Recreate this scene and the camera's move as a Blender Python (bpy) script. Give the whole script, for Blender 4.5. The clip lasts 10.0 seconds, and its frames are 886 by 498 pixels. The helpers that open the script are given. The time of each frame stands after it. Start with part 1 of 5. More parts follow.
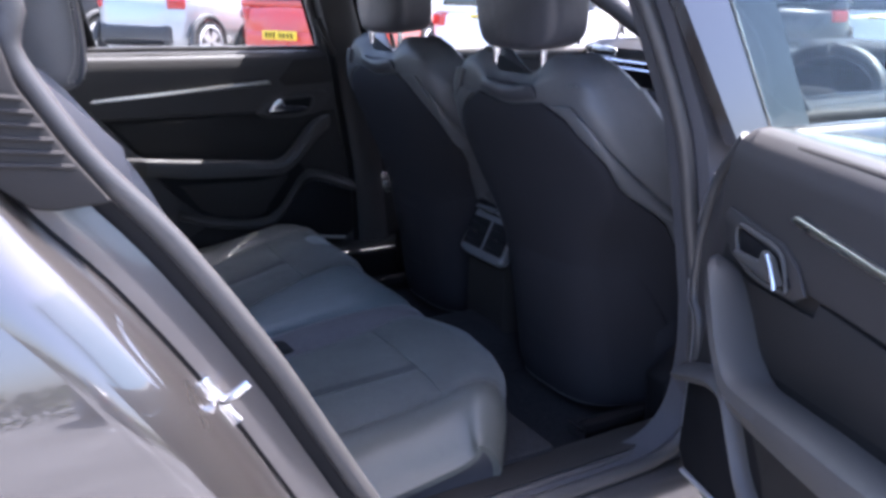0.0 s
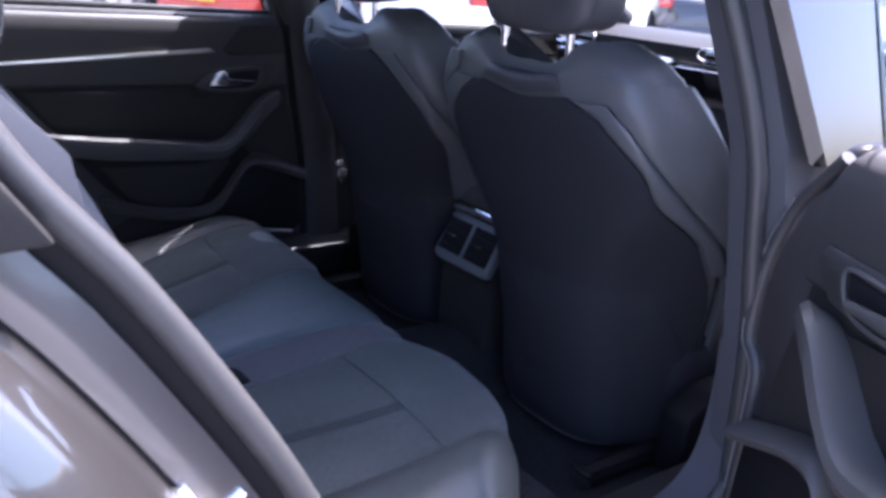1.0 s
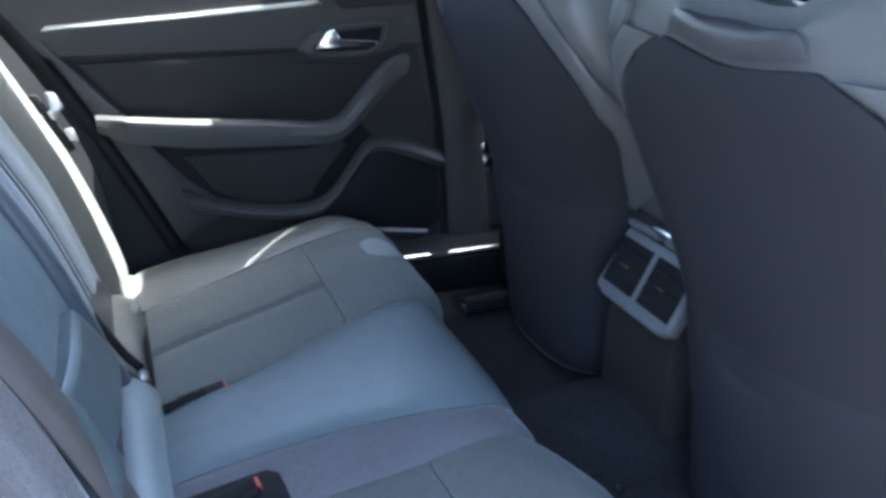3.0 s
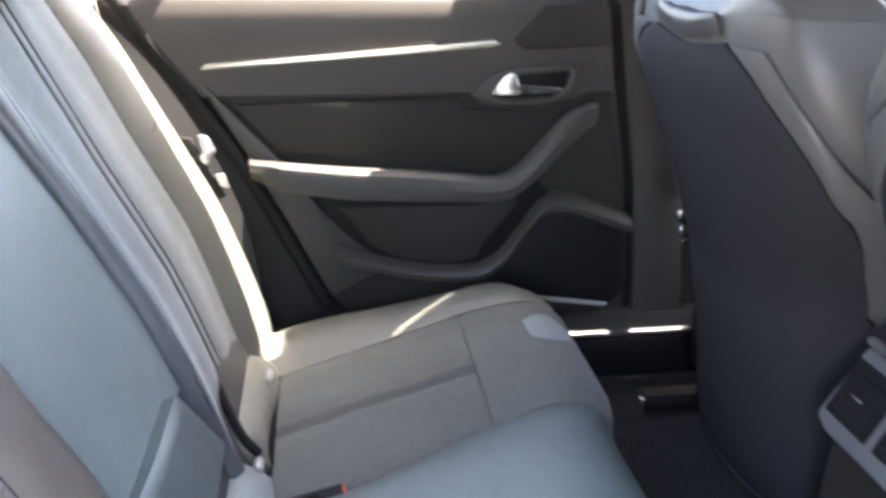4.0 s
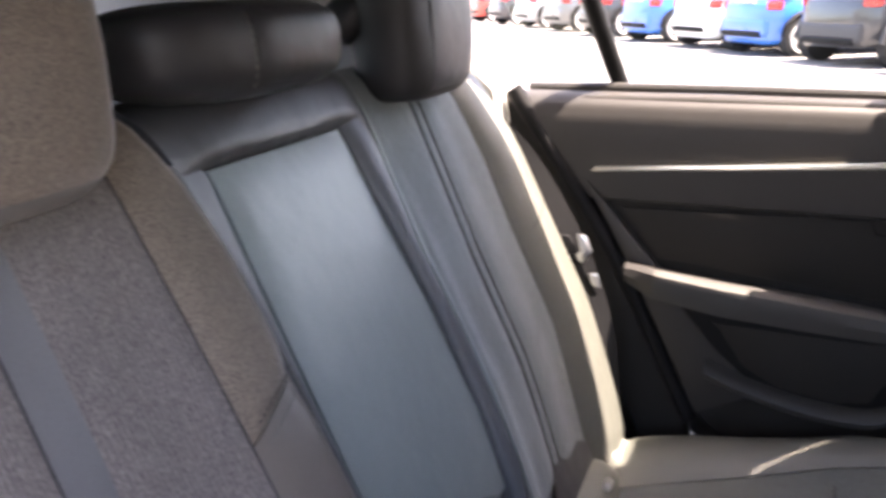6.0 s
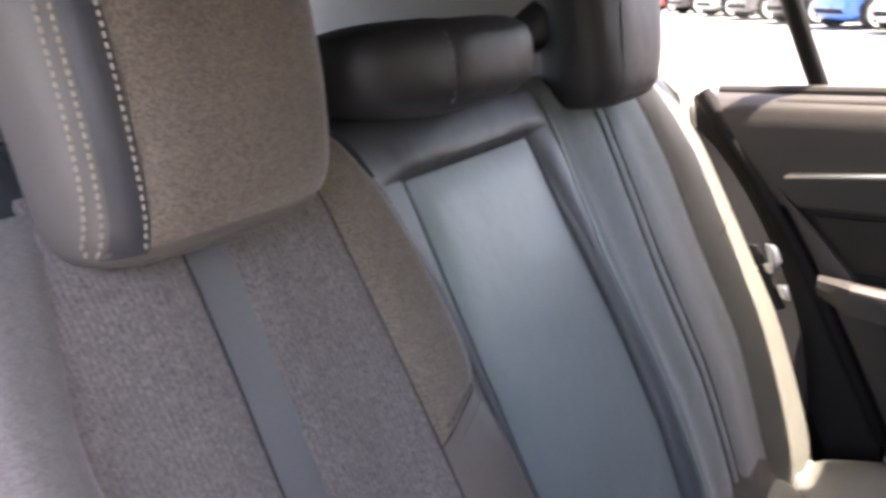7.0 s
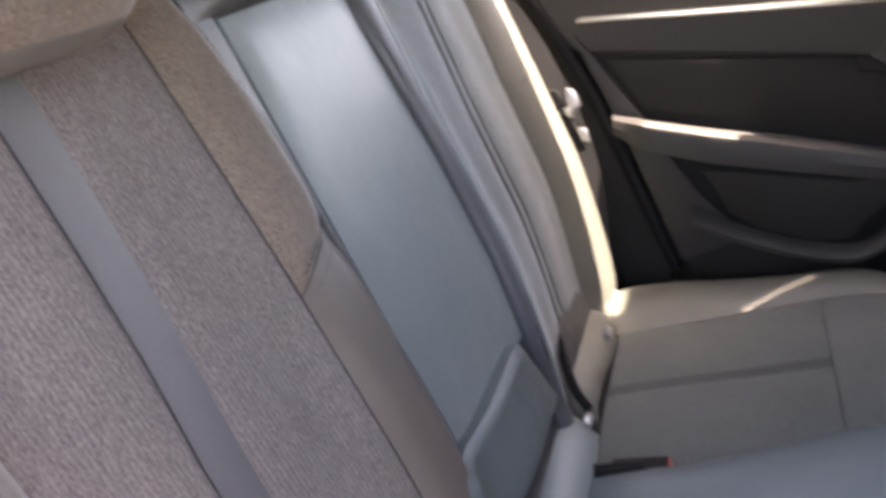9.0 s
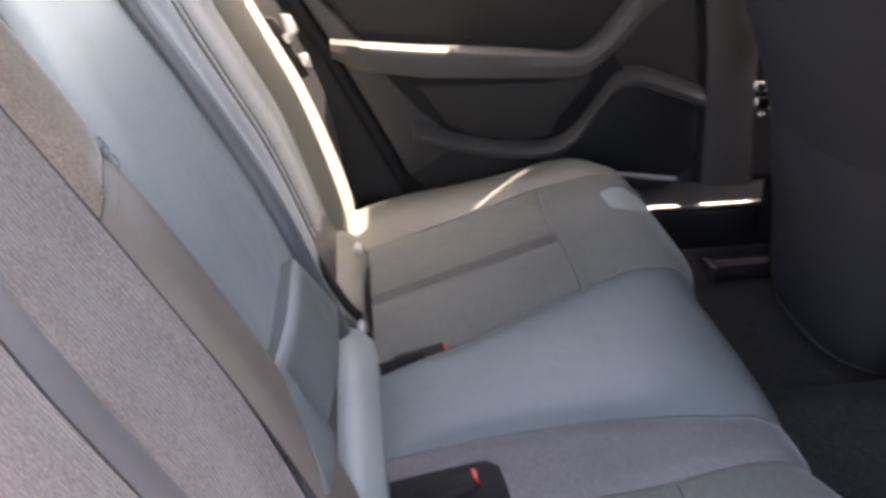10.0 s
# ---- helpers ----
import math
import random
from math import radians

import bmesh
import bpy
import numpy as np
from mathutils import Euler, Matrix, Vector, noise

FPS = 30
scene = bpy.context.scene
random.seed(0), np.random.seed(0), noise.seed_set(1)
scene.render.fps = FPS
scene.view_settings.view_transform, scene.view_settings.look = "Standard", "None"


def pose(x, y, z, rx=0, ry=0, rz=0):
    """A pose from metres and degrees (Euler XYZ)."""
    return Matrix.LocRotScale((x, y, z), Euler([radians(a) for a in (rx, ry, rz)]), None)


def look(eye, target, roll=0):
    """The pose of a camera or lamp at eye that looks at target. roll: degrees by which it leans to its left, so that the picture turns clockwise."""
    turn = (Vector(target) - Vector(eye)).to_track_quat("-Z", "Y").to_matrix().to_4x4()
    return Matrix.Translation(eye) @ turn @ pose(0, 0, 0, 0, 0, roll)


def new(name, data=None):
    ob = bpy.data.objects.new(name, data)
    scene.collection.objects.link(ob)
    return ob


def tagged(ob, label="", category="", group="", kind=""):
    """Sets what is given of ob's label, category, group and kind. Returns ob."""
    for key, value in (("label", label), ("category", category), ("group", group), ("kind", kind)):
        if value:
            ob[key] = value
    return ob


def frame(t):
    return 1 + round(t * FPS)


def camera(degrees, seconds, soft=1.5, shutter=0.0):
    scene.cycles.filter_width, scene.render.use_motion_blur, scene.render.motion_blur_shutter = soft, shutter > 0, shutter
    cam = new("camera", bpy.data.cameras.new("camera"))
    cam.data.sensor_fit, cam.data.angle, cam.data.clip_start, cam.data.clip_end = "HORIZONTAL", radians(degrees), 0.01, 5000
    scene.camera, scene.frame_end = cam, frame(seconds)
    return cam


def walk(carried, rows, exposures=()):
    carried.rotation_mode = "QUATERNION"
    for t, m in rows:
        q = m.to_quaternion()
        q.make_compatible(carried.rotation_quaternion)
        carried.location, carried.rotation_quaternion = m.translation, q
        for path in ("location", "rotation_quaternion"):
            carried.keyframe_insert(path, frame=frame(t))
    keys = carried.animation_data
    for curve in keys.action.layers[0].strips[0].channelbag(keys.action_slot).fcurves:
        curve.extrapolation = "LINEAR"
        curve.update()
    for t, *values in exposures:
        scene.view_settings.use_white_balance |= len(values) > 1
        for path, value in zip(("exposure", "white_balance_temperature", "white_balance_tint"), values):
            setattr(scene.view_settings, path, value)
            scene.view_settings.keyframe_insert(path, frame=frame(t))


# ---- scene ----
cam = camera(55.8, 10.0, soft=3.3, shutter=0.5)
PATH = [
    (0, (-0.411, -1.747, 1.159), (0.562, -0.102, 0.571), 1.2),
    (0.5, (-0.383, -1.605, 1.138), (0.65, -0.019, 0.493), 2.6),
    (1, (-0.391, -1.415, 1.139), (0.758, 0.094, 0.504), 5.0),
    (1.2, (-0.379, -1.367, 1.146), (0.825, 0.102, 0.522), 5.7),
    (1.5, (-0.328, -1.315, 1.151), (0.889, 0.144, 0.528), 5.5),
    (1.7, (-0.282, -1.259, 1.151), (0.9, 0.225, 0.518), 4.5),
    (2, (-0.211, -1.197, 1.151), (0.872, 0.351, 0.496), 2.9),
    (2.2, (-0.137, -1.17, 1.135), (0.823, 0.453, 0.47), 2.1),
    (3.3, (0.036, -0.89, 1.076), (0.662, 0.84, 0.292), 2.5),
    (3.5, (0.05, -0.838, 1.071), (0.6, 0.933, 0.32), 3.0),
    (4, (0.121, -0.754, 1.09), (0.386, 1.087, 0.355), 0.8),
    (4.5, (0.18, -0.707, 1.102), (0.182, 1.171, 0.415), -0.0),
    (4.8, (0.201, -0.698, 1.113), (0.027, 1.2, 0.505), -0.5),
    (5, (0.21, -0.694, 1.123), (-0.072, 1.195, 0.527), -0.8),
    (5.5, (0.218, -0.699, 1.139), (-0.298, 1.136, 0.533), -1.1),
    (6, (0.203, -0.711, 1.151), (-0.505, 1.063, 0.559), -0.8),
    (6.2, (0.188, -0.712, 1.155), (-0.595, 1.032, 0.565), -1.0),
    (7.3, (0.196, -0.745, 1.176), (-0.967, 0.77, 0.583), -3.1),
    (7.5, (0.202, -0.753, 1.175), (-1.009, 0.725, 0.584), -3.3),
    (8, (0.191, -0.735, 1.166), (-0.952, 0.767, 0.505), -2.4),
    (8.5, (0.173, -0.727, 1.138), (-0.778, 0.866, 0.392), -3.0),
    (9, (0.124, -0.74, 1.108), (-0.431, 0.987, 0.267), -3.1),
    (9.3, (0.092, -0.754, 1.099), (-0.23, 1.005, 0.202), -2.5),
    (9.5, (0.065, -0.758, 1.086), (-0.055, 1.012, 0.163), -2.2),
    (10, (0.029, -0.797, 1.074), (0.208, 0.949, 0.116), -1.1),
]
walk(cam, [(t, look(eye, target, roll)) for t, eye, target, roll in PATH],
     [(0, 2.65, 5800, 24), (1.0, 2.7, 5600, 29), (1.5, 2.9, 5500, 32), (2.0, 3.9, 5600, 28), (2.2, 3.9, 5600, 24), (3.4, 4.45, 6150, 8), (4.0, 4.72, 7400, 19), (4.6, 4.55, 7800, 24), (5.2, 3.68, 7600, 27), (6.0, 3.55, 7500, 27), (7.5, 3.52, 7500, 26), (8.2, 3.64, 7750, 29), (9.0, 3.97, 8050, 28), (9.5, 4.22, 8200, 25), (10, 4.45, 8300, 25)])

# ---- world and light ----
SUN = Vector((0.41, 0.062, 0.91)).normalized()
world = bpy.data.worlds.new("sky")
scene.world = world
world.use_nodes = True
wn = world.node_tree
sky = wn.nodes.new("ShaderNodeTexSky")
sky.sky_type, sky.sun_disc = "NISHITA", False
sky.sun_elevation, sky.sun_rotation = math.asin(SUN.z), math.atan2(SUN.x, SUN.y)
sky.dust_density, sky.air_density = 3.5, 1.0
wn.nodes["Background"].inputs["Strength"].default_value = 0.15
wn.links.new(sky.outputs[0], wn.nodes["Background"].inputs["Color"])
sun_data = bpy.data.lights.new("sun", "SUN")
sun_data.energy, sun_data.angle, sun_data.color = 5.0, radians(0.5), (1.0, 0.95, 0.87)
sun = new("sun", sun_data)
sun.matrix_world = look(SUN * 30, (0, 0, 0))

# ---- materials ----


def base_material(name):
    m = bpy.data.materials.new(name)
    m.use_nodes = True
    return m, m.node_tree, m.node_tree.nodes["Principled BSDF"]


def link_noise(nt, scale, detail=4.0, stretch=(1, 1, 1)):
    co = nt.nodes.new("ShaderNodeTexCoord")
    mp = nt.nodes.new("ShaderNodeMapping")
    mp.inputs["Scale"].default_value = stretch
    nz = nt.nodes.new("ShaderNodeTexNoise")
    nz.inputs["Scale"].default_value, nz.inputs["Detail"].default_value = scale, detail
    nt.links.new(co.outputs["Object"], mp.inputs["Vector"])
    nt.links.new(mp.outputs["Vector"], nz.inputs["Vector"])
    return nz.outputs["Fac"]


def ramp(nt, fac, stops):
    r = nt.nodes.new("ShaderNodeValToRGB")
    el = r.color_ramp.elements
    while len(el) < len(stops):
        el.new(0.5)
    for e, (pos, col) in zip(el, stops):
        e.position = pos
        e.color = (*col, 1) if isinstance(col, tuple) else (col, col, col, 1)
    nt.links.new(fac, r.inputs["Fac"])
    return r.outputs["Color"]


def mixed(nt, a, b, fac, mode="MULTIPLY"):
    x = nt.nodes.new("ShaderNodeMix")
    x.data_type, x.blend_type = "RGBA", mode
    for key, val in (("A", a), ("B", b)):
        sock = [s for s in x.inputs if s.name == key and s.type == "RGBA"][0]
        if isinstance(val, tuple):
            sock.default_value = (*val, 1)
        else:
            nt.links.new(val, sock)
    f = [s for s in x.inputs if s.name == "Factor" and s.type == "VALUE"][0]
    f.default_value = fac
    return [s for s in x.outputs if s.type == "RGBA"][0]


def add_bump(nt, bsdf, height, strength, distance=0.001):
    b = nt.nodes.new("ShaderNodeBump")
    b.inputs["Strength"].default_value, b.inputs["Distance"].default_value = strength, distance
    nt.links.new(height, b.inputs["Height"])
    nt.links.new(b.outputs["Normal"], bsdf.inputs["Normal"])
    return b


def add_creases(nt, bump, scale, distance):
    """Soft, broad unevenness of upholstery under its fine grain."""
    b = nt.nodes.new("ShaderNodeBump")
    b.inputs["Strength"].default_value, b.inputs["Distance"].default_value = 0.6, distance
    nt.links.new(link_noise(nt, scale, 2), b.inputs["Height"])
    nt.links.new(b.outputs["Normal"], bump.inputs["Normal"])


def surface(name, colour, rough=0.5, metal=0.0, grain=400.0, vary=0.12, bump=0.2, wear=3.0, spec=0.5, coat=0.0, sheen=0.0):
    """Colour with fine grain, broad wear and a small relief."""
    m, nt, b = base_material(name)
    lo, hi = 1 - vary, 1 + vary
    fine, broad = link_noise(nt, grain, 3), link_noise(nt, wear, 5)
    c = mixed(nt, tuple(colour), ramp(nt, fine, [(0.3, lo), (0.7, min(1.0, hi))]), 1.0)
    c = mixed(nt, c, ramp(nt, broad, [(0.35, 1 - 0.6 * vary), (0.65, 1.0)]), 1.0)
    nt.links.new(c, b.inputs["Base Color"])
    rr = nt.nodes.new("ShaderNodeMapRange")
    rr.inputs["To Min"].default_value, rr.inputs["To Max"].default_value = max(0.02, rough - 0.08), min(1.0, rough + 0.08)
    nt.links.new(broad, rr.inputs["Value"])
    nt.links.new(rr.outputs[0], b.inputs["Roughness"])
    b.inputs["Metallic"].default_value = metal
    b.inputs["Specular IOR Level"].default_value = spec
    b.inputs["Coat Weight"].default_value = coat
    b.inputs["Coat Roughness"].default_value = 0.03
    b.inputs["Sheen Weight"].default_value = sheen
    if bump:
        top = add_bump(nt, b, fine, bump, 0.0006)
        if "leather" in name:
            add_creases(nt, top, 16, 0.006)
    return m


def woven(name, dark, light, scale, stretch=(1, 1, 1), ribs=0.0, sheen=0.5):
    """Cloth of two mixed yarns, with optional ribs across the seat."""
    m, nt, b = base_material(name)
    fine = link_noise(nt, scale, 2, stretch)
    mid = link_noise(nt, scale * 0.22, 4, stretch)
    broad = link_noise(nt, 5, 4)
    c = ramp(nt, fine, [(0.32, tuple(dark)), (0.68, tuple(light))])
    c = mixed(nt, c, ramp(nt, mid, [(0.3, 0.84), (0.7, 1.0)]), 1.0)
    c = mixed(nt, c, ramp(nt, broad, [(0.3, 0.82), (0.7, 1.0)]), 1.0)
    h = fine
    if ribs:
        co = nt.nodes.new("ShaderNodeTexCoord")
        wv = nt.nodes.new("ShaderNodeTexWave")
        wv.bands_direction = "Y"
        wv.inputs["Scale"].default_value, wv.inputs["Distortion"].default_value = ribs, 2.2
        wv.inputs["Detail Scale"].default_value = 6.0
        nt.links.new(co.outputs["Object"], wv.inputs["Vector"])
        c = mixed(nt, c, ramp(nt, wv.outputs["Fac"], [(0.1, 0.86), (0.8, 1.0)]), 1.0)
        h = wv.outputs["Fac"]
    nt.links.new(c, b.inputs["Base Color"])
    b.inputs["Roughness"].default_value = 0.9
    b.inputs["Sheen Weight"].default_value = sheen
    b.inputs["Sheen Roughness"].default_value = 0.35
    b.inputs["Specular IOR Level"].default_value = 0.3
    add_creases(nt, add_bump(nt, b, h, 0.5, 0.0008), 14, 0.005)
    return m


def clear_glass(name, tint, gloss=1.0):
    m = bpy.data.materials.new(name)
    m.use_nodes = True
    nt = m.node_tree
    nt.nodes.clear()
    out = nt.nodes.new("ShaderNodeOutputMaterial")
    tr, gl, mx = nt.nodes.new("ShaderNodeBsdfTransparent"), nt.nodes.new("ShaderNodeBsdfGlossy"), nt.nodes.new("ShaderNodeMixShader")
    lw, pw, ml = nt.nodes.new("ShaderNodeLayerWeight"), nt.nodes.new("ShaderNodeMath"), nt.nodes.new("ShaderNodeMath")
    lw.inputs["Blend"].default_value = 0.5
    pw.operation, pw.inputs[1].default_value = "POWER", 5.0
    ml.operation, ml.inputs[1].default_value, ml.inputs[2].default_value = "MULTIPLY_ADD", 0.9 * gloss, 0.05 * gloss
    nt.links.new(lw.outputs["Facing"], pw.inputs[0])
    nt.links.new(pw.outputs[0], ml.inputs[0])
    tr.inputs["Color"].default_value = (*tint, 1)
    gl.inputs["Roughness"].default_value = 0.02
    nt.links.new(ml.outputs[0], mx.inputs[0])
    nt.links.new(tr.outputs[0], mx.inputs[1])
    nt.links.new(gl.outputs[0], mx.inputs[2])
    nt.links.new(mx.outputs[0], out.inputs["Surface"])
    return m


def asphalt_material():
    m, nt, b = base_material("asphalt")
    fine, mid, broad = link_noise(nt, 60, 6), link_noise(nt, 4, 5), link_noise(nt, 0.35, 4)
    c = ramp(nt, fine, [(0.3, (0.15, 0.15, 0.148)), (0.7, (0.27, 0.265, 0.255))])
    c = mixed(nt, c, ramp(nt, mid, [(0.3, 0.75), (0.7, 1.0)]), 1.0)
    c = mixed(nt, c, ramp(nt, broad, [(0.35, 0.7), (0.6, 1.0)]), 1.0)
    nt.links.new(c, b.inputs["Base Color"])
    b.inputs["Roughness"].default_value = 0.85
    add_bump(nt, b, fine, 0.6, 0.004)
    return m


M = {
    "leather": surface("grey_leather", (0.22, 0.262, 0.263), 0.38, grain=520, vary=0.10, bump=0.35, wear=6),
    "leather_grey": surface("mauve_grey_leather", (0.128, 0.126, 0.130), 0.5, grain=520, vary=0.12, bump=0.35, wear=5),
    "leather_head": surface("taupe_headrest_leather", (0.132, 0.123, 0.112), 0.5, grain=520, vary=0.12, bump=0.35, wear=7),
    # Black leather; on two rear headrests its depth stands in for shade.
    "leather_black": surface("black_and_shaded_leather", (0.024, 0.024, 0.026), 0.5, spec=0.35, grain=520, vary=0.16, bump=0.35, wear=7),
    "leather_front": surface("dark_grey_front_seat_leather", (0.102, 0.103, 0.104), 0.45, grain=520, vary=0.14, bump=0.35, wear=6),
    # Bluer copy of the grey leather, darkened to offset light on the cushion.
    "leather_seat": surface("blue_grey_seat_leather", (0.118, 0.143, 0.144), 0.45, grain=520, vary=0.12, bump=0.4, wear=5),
    "leather_strip": surface("dull_slate_leather", (0.128, 0.128, 0.132), 0.45, grain=520, vary=0.12, bump=0.35, wear=6),
    "leather_taupe": surface("taupe_leather", (0.142, 0.123, 0.106), 0.5, grain=520, vary=0.12, bump=0.35, wear=6),
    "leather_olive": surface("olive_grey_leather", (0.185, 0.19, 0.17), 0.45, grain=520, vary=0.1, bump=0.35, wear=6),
    # Grey leather darkened in two steps: shade on the header, then on the roll.
    "leather_header_shade": surface("shaded_header_leather", (0.050, 0.053, 0.058), 0.42, grain=520, vary=0.12, bump=0.35, wear=6),
    "leather_mid": surface("mid_shade_leather", (0.098, 0.106, 0.115), 0.43, grain=520, vary=0.12, bump=0.35, wear=6),
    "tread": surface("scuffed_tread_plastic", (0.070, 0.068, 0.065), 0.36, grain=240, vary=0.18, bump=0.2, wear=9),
    "leather_dark": surface("dark_leather", (0.05, 0.051, 0.056), 0.45, grain=520, vary=0.14, bump=0.35, wear=6),
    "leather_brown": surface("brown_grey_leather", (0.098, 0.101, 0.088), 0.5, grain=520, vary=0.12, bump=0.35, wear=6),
    "cloth": woven("ribbed_grey_cloth", (0.131, 0.116, 0.109), (0.266, 0.236, 0.222), 560, (1, 1, 0.25), ribs=62.0),
    "cloth_seat": woven("olive_grey_seat_cloth", (0.094, 0.099, 0.089), (0.168, 0.177, 0.160), 700, (1, 1, 1), ribs=62.0, sheen=0.2),
    # Seat cloth darkened to carry the shade inside the sewn grooves.
    "cloth_groove_shade": woven("groove_shade_cloth", (0.060, 0.064, 0.060), (0.105, 0.111, 0.104), 700, sheen=0.1),
    "cloth_plain": woven("plain_grey_cloth", (0.112, 0.131, 0.134), (0.197, 0.226, 0.230), 900),
    "cloth_light": woven("pale_grey_cloth", (0.152, 0.143, 0.136), (0.242, 0.228, 0.218), 700),
    "cloth_mauve": woven("mauve_grey_cloth", (0.100, 0.095, 0.098), (0.175, 0.165, 0.170), 700, sheen=0.3),
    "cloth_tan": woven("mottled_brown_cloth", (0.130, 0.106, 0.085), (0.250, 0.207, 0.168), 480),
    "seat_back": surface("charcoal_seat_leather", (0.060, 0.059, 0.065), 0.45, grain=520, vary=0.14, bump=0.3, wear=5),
    "seat_shell": surface("charcoal_seat_cloth", (0.025, 0.025, 0.029), 0.78, spec=0.2, grain=700, vary=0.15, bump=0.3, wear=4),
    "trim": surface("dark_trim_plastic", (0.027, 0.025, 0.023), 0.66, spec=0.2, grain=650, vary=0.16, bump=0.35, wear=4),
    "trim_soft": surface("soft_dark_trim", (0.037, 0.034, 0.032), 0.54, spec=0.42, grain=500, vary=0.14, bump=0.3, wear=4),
    "trim_mid": surface("grey_trim_plastic", (0.066, 0.063, 0.059), 0.55, spec=0.35, grain=650, vary=0.12, bump=0.3, wear=4),
    # Lighter than the door trim: light on the pocket ledge is in this tone.
    "trim_rim": surface("lit_rim_plastic", (0.062, 0.058, 0.054), 0.45, spec=0.5, grain=650, vary=0.14, bump=0.3, wear=4),
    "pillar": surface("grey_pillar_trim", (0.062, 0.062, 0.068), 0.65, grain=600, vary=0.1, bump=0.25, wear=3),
    "vent_grey": surface("satin_grey_vent_plastic", (0.125, 0.132, 0.138), 0.45, grain=600, vary=0.1, bump=0.15, wear=4),
    # White colour stands in for bright light along the shelf edge.
    "edge_light": surface("white_light_strip", (0.72, 0.72, 0.70), 0.4, grain=400, vary=0.06, bump=0.1, wear=5),
    # Pale tone stands in for sunlight on the far rear pillar and kick strips.
    "trim_sunlit": surface("sunlit_trim_plastic", (0.30, 0.29, 0.275), 0.7, grain=600, vary=0.08, bump=0.2, wear=3),
    "rubber": surface("rubber_seal", (0.055, 0.053, 0.051), 0.42, grain=300, vary=0.15, bump=0.15, wear=8),
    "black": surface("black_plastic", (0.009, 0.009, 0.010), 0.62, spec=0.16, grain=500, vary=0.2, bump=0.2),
    "gloss": surface("gloss_black_panel", (0.008, 0.008, 0.009), 0.08, grain=300, vary=0.2, bump=0.0, coat=1.0),
    # Bright strip metal, tinted warm for the sunlit ground it reflects.
    "strip_metal": surface("warm_reflection_metal", (0.86, 0.80, 0.68), 0.30, 1.0, grain=300, vary=0.05, bump=0.0, wear=8),
    "chrome": surface("satin_chrome", (0.78, 0.78, 0.78), 0.16, 1.0, grain=300, vary=0.05, bump=0.0, wear=8),
    "paint": surface("grey_metallic_paint", (0.075, 0.068, 0.062), 0.30, 0.6, grain=1500, vary=0.10, bump=0.0, coat=1.0),
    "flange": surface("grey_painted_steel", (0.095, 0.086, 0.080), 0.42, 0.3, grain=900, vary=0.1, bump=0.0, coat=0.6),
    # Darker copy of the painted steel, for the open door's shaded flange.
    "flange_shaded": surface("shaded_painted_steel", (0.060, 0.054, 0.052), 0.45, 0.3, grain=900, vary=0.1, bump=0.0, coat=0.5),
    "carpet": woven("black_carpet", (0.008, 0.008, 0.009), (0.03, 0.03, 0.032), 260, sheen=0.0),
    "headliner": surface("dark_headliner_cloth", (0.055, 0.054, 0.056), 0.9, grain=500, vary=0.08, bump=0.2, wear=3),
    "stitch": surface("pale_thread", (0.46, 0.40, 0.33), 0.8, grain=900, vary=0.15, bump=0.0),
    # Dark thread; also draws the shaded grooves of sewn seams.
    "thread_and_groove": surface("dark_thread_and_groove_shade", (0.02, 0.02, 0.02), 0.8, grain=900, vary=0.15, bump=0.0),
    "webbing": surface("dark_webbing", (0.022, 0.022, 0.024), 0.9, spec=0.15, grain=900, vary=0.2, bump=0.3),
    "red": surface("red_plastic", (0.55, 0.04, 0.02), 0.35, grain=300, vary=0.08, bump=0.0),
    "glass": clear_glass("clear_car_glass", (0.93, 0.95, 0.94)),
    "glass_tint": clear_glass("tinted_car_glass", (0.62, 0.74, 0.74)),
    "glass_green": clear_glass("green_tinted_door_glass", (0.80, 0.88, 0.87)),
    "asphalt": asphalt_material(),
    "car_glass": surface("dark_car_glass", (0.01, 0.012, 0.014), 0.05, grain=100, vary=0.1, bump=0.0, coat=1.0),
    "tyre": surface("tyre_rubber", (0.02, 0.02, 0.021), 0.8, grain=120, vary=0.2, bump=0.3),
    "alloy": surface("silver_alloy", (0.62, 0.62, 0.63), 0.3, 0.9, grain=200, vary=0.06, bump=0.0),
    "wheel_alloy": surface("silver_wheel_paint", (0.74, 0.74, 0.75), 0.35, 0.25, grain=200, vary=0.06, bump=0.0),
    "plate": surface("yellow_plate", (0.85, 0.58, 0.03), 0.45, grain=200, vary=0.05, bump=0.0),
    "lamp_red": surface("red_lamp_lens", (0.45, 0.015, 0.012), 0.12, grain=200, vary=0.08, bump=0.0, coat=1.0),
    "cladding": surface("grey_cladding_plastic", (0.05, 0.05, 0.052), 0.6, grain=300, vary=0.15, bump=0.2),
    "hedge": surface("hedge_leaf", (0.11, 0.14, 0.025), 0.7, grain=40, vary=0.35, bump=0.0),
    "white_line": surface("worn_line_paint", (0.62, 0.62, 0.60), 0.7, grain=30, vary=0.25, bump=0.2),
}

M["paint"].node_tree.nodes["Principled BSDF"].inputs["Coat IOR"].default_value = 1.9


def car_paint(name, colour, metal=0.0):
    return surface(name, colour, 0.3, metal, grain=900, vary=0.05, bump=0.0, coat=1.0)


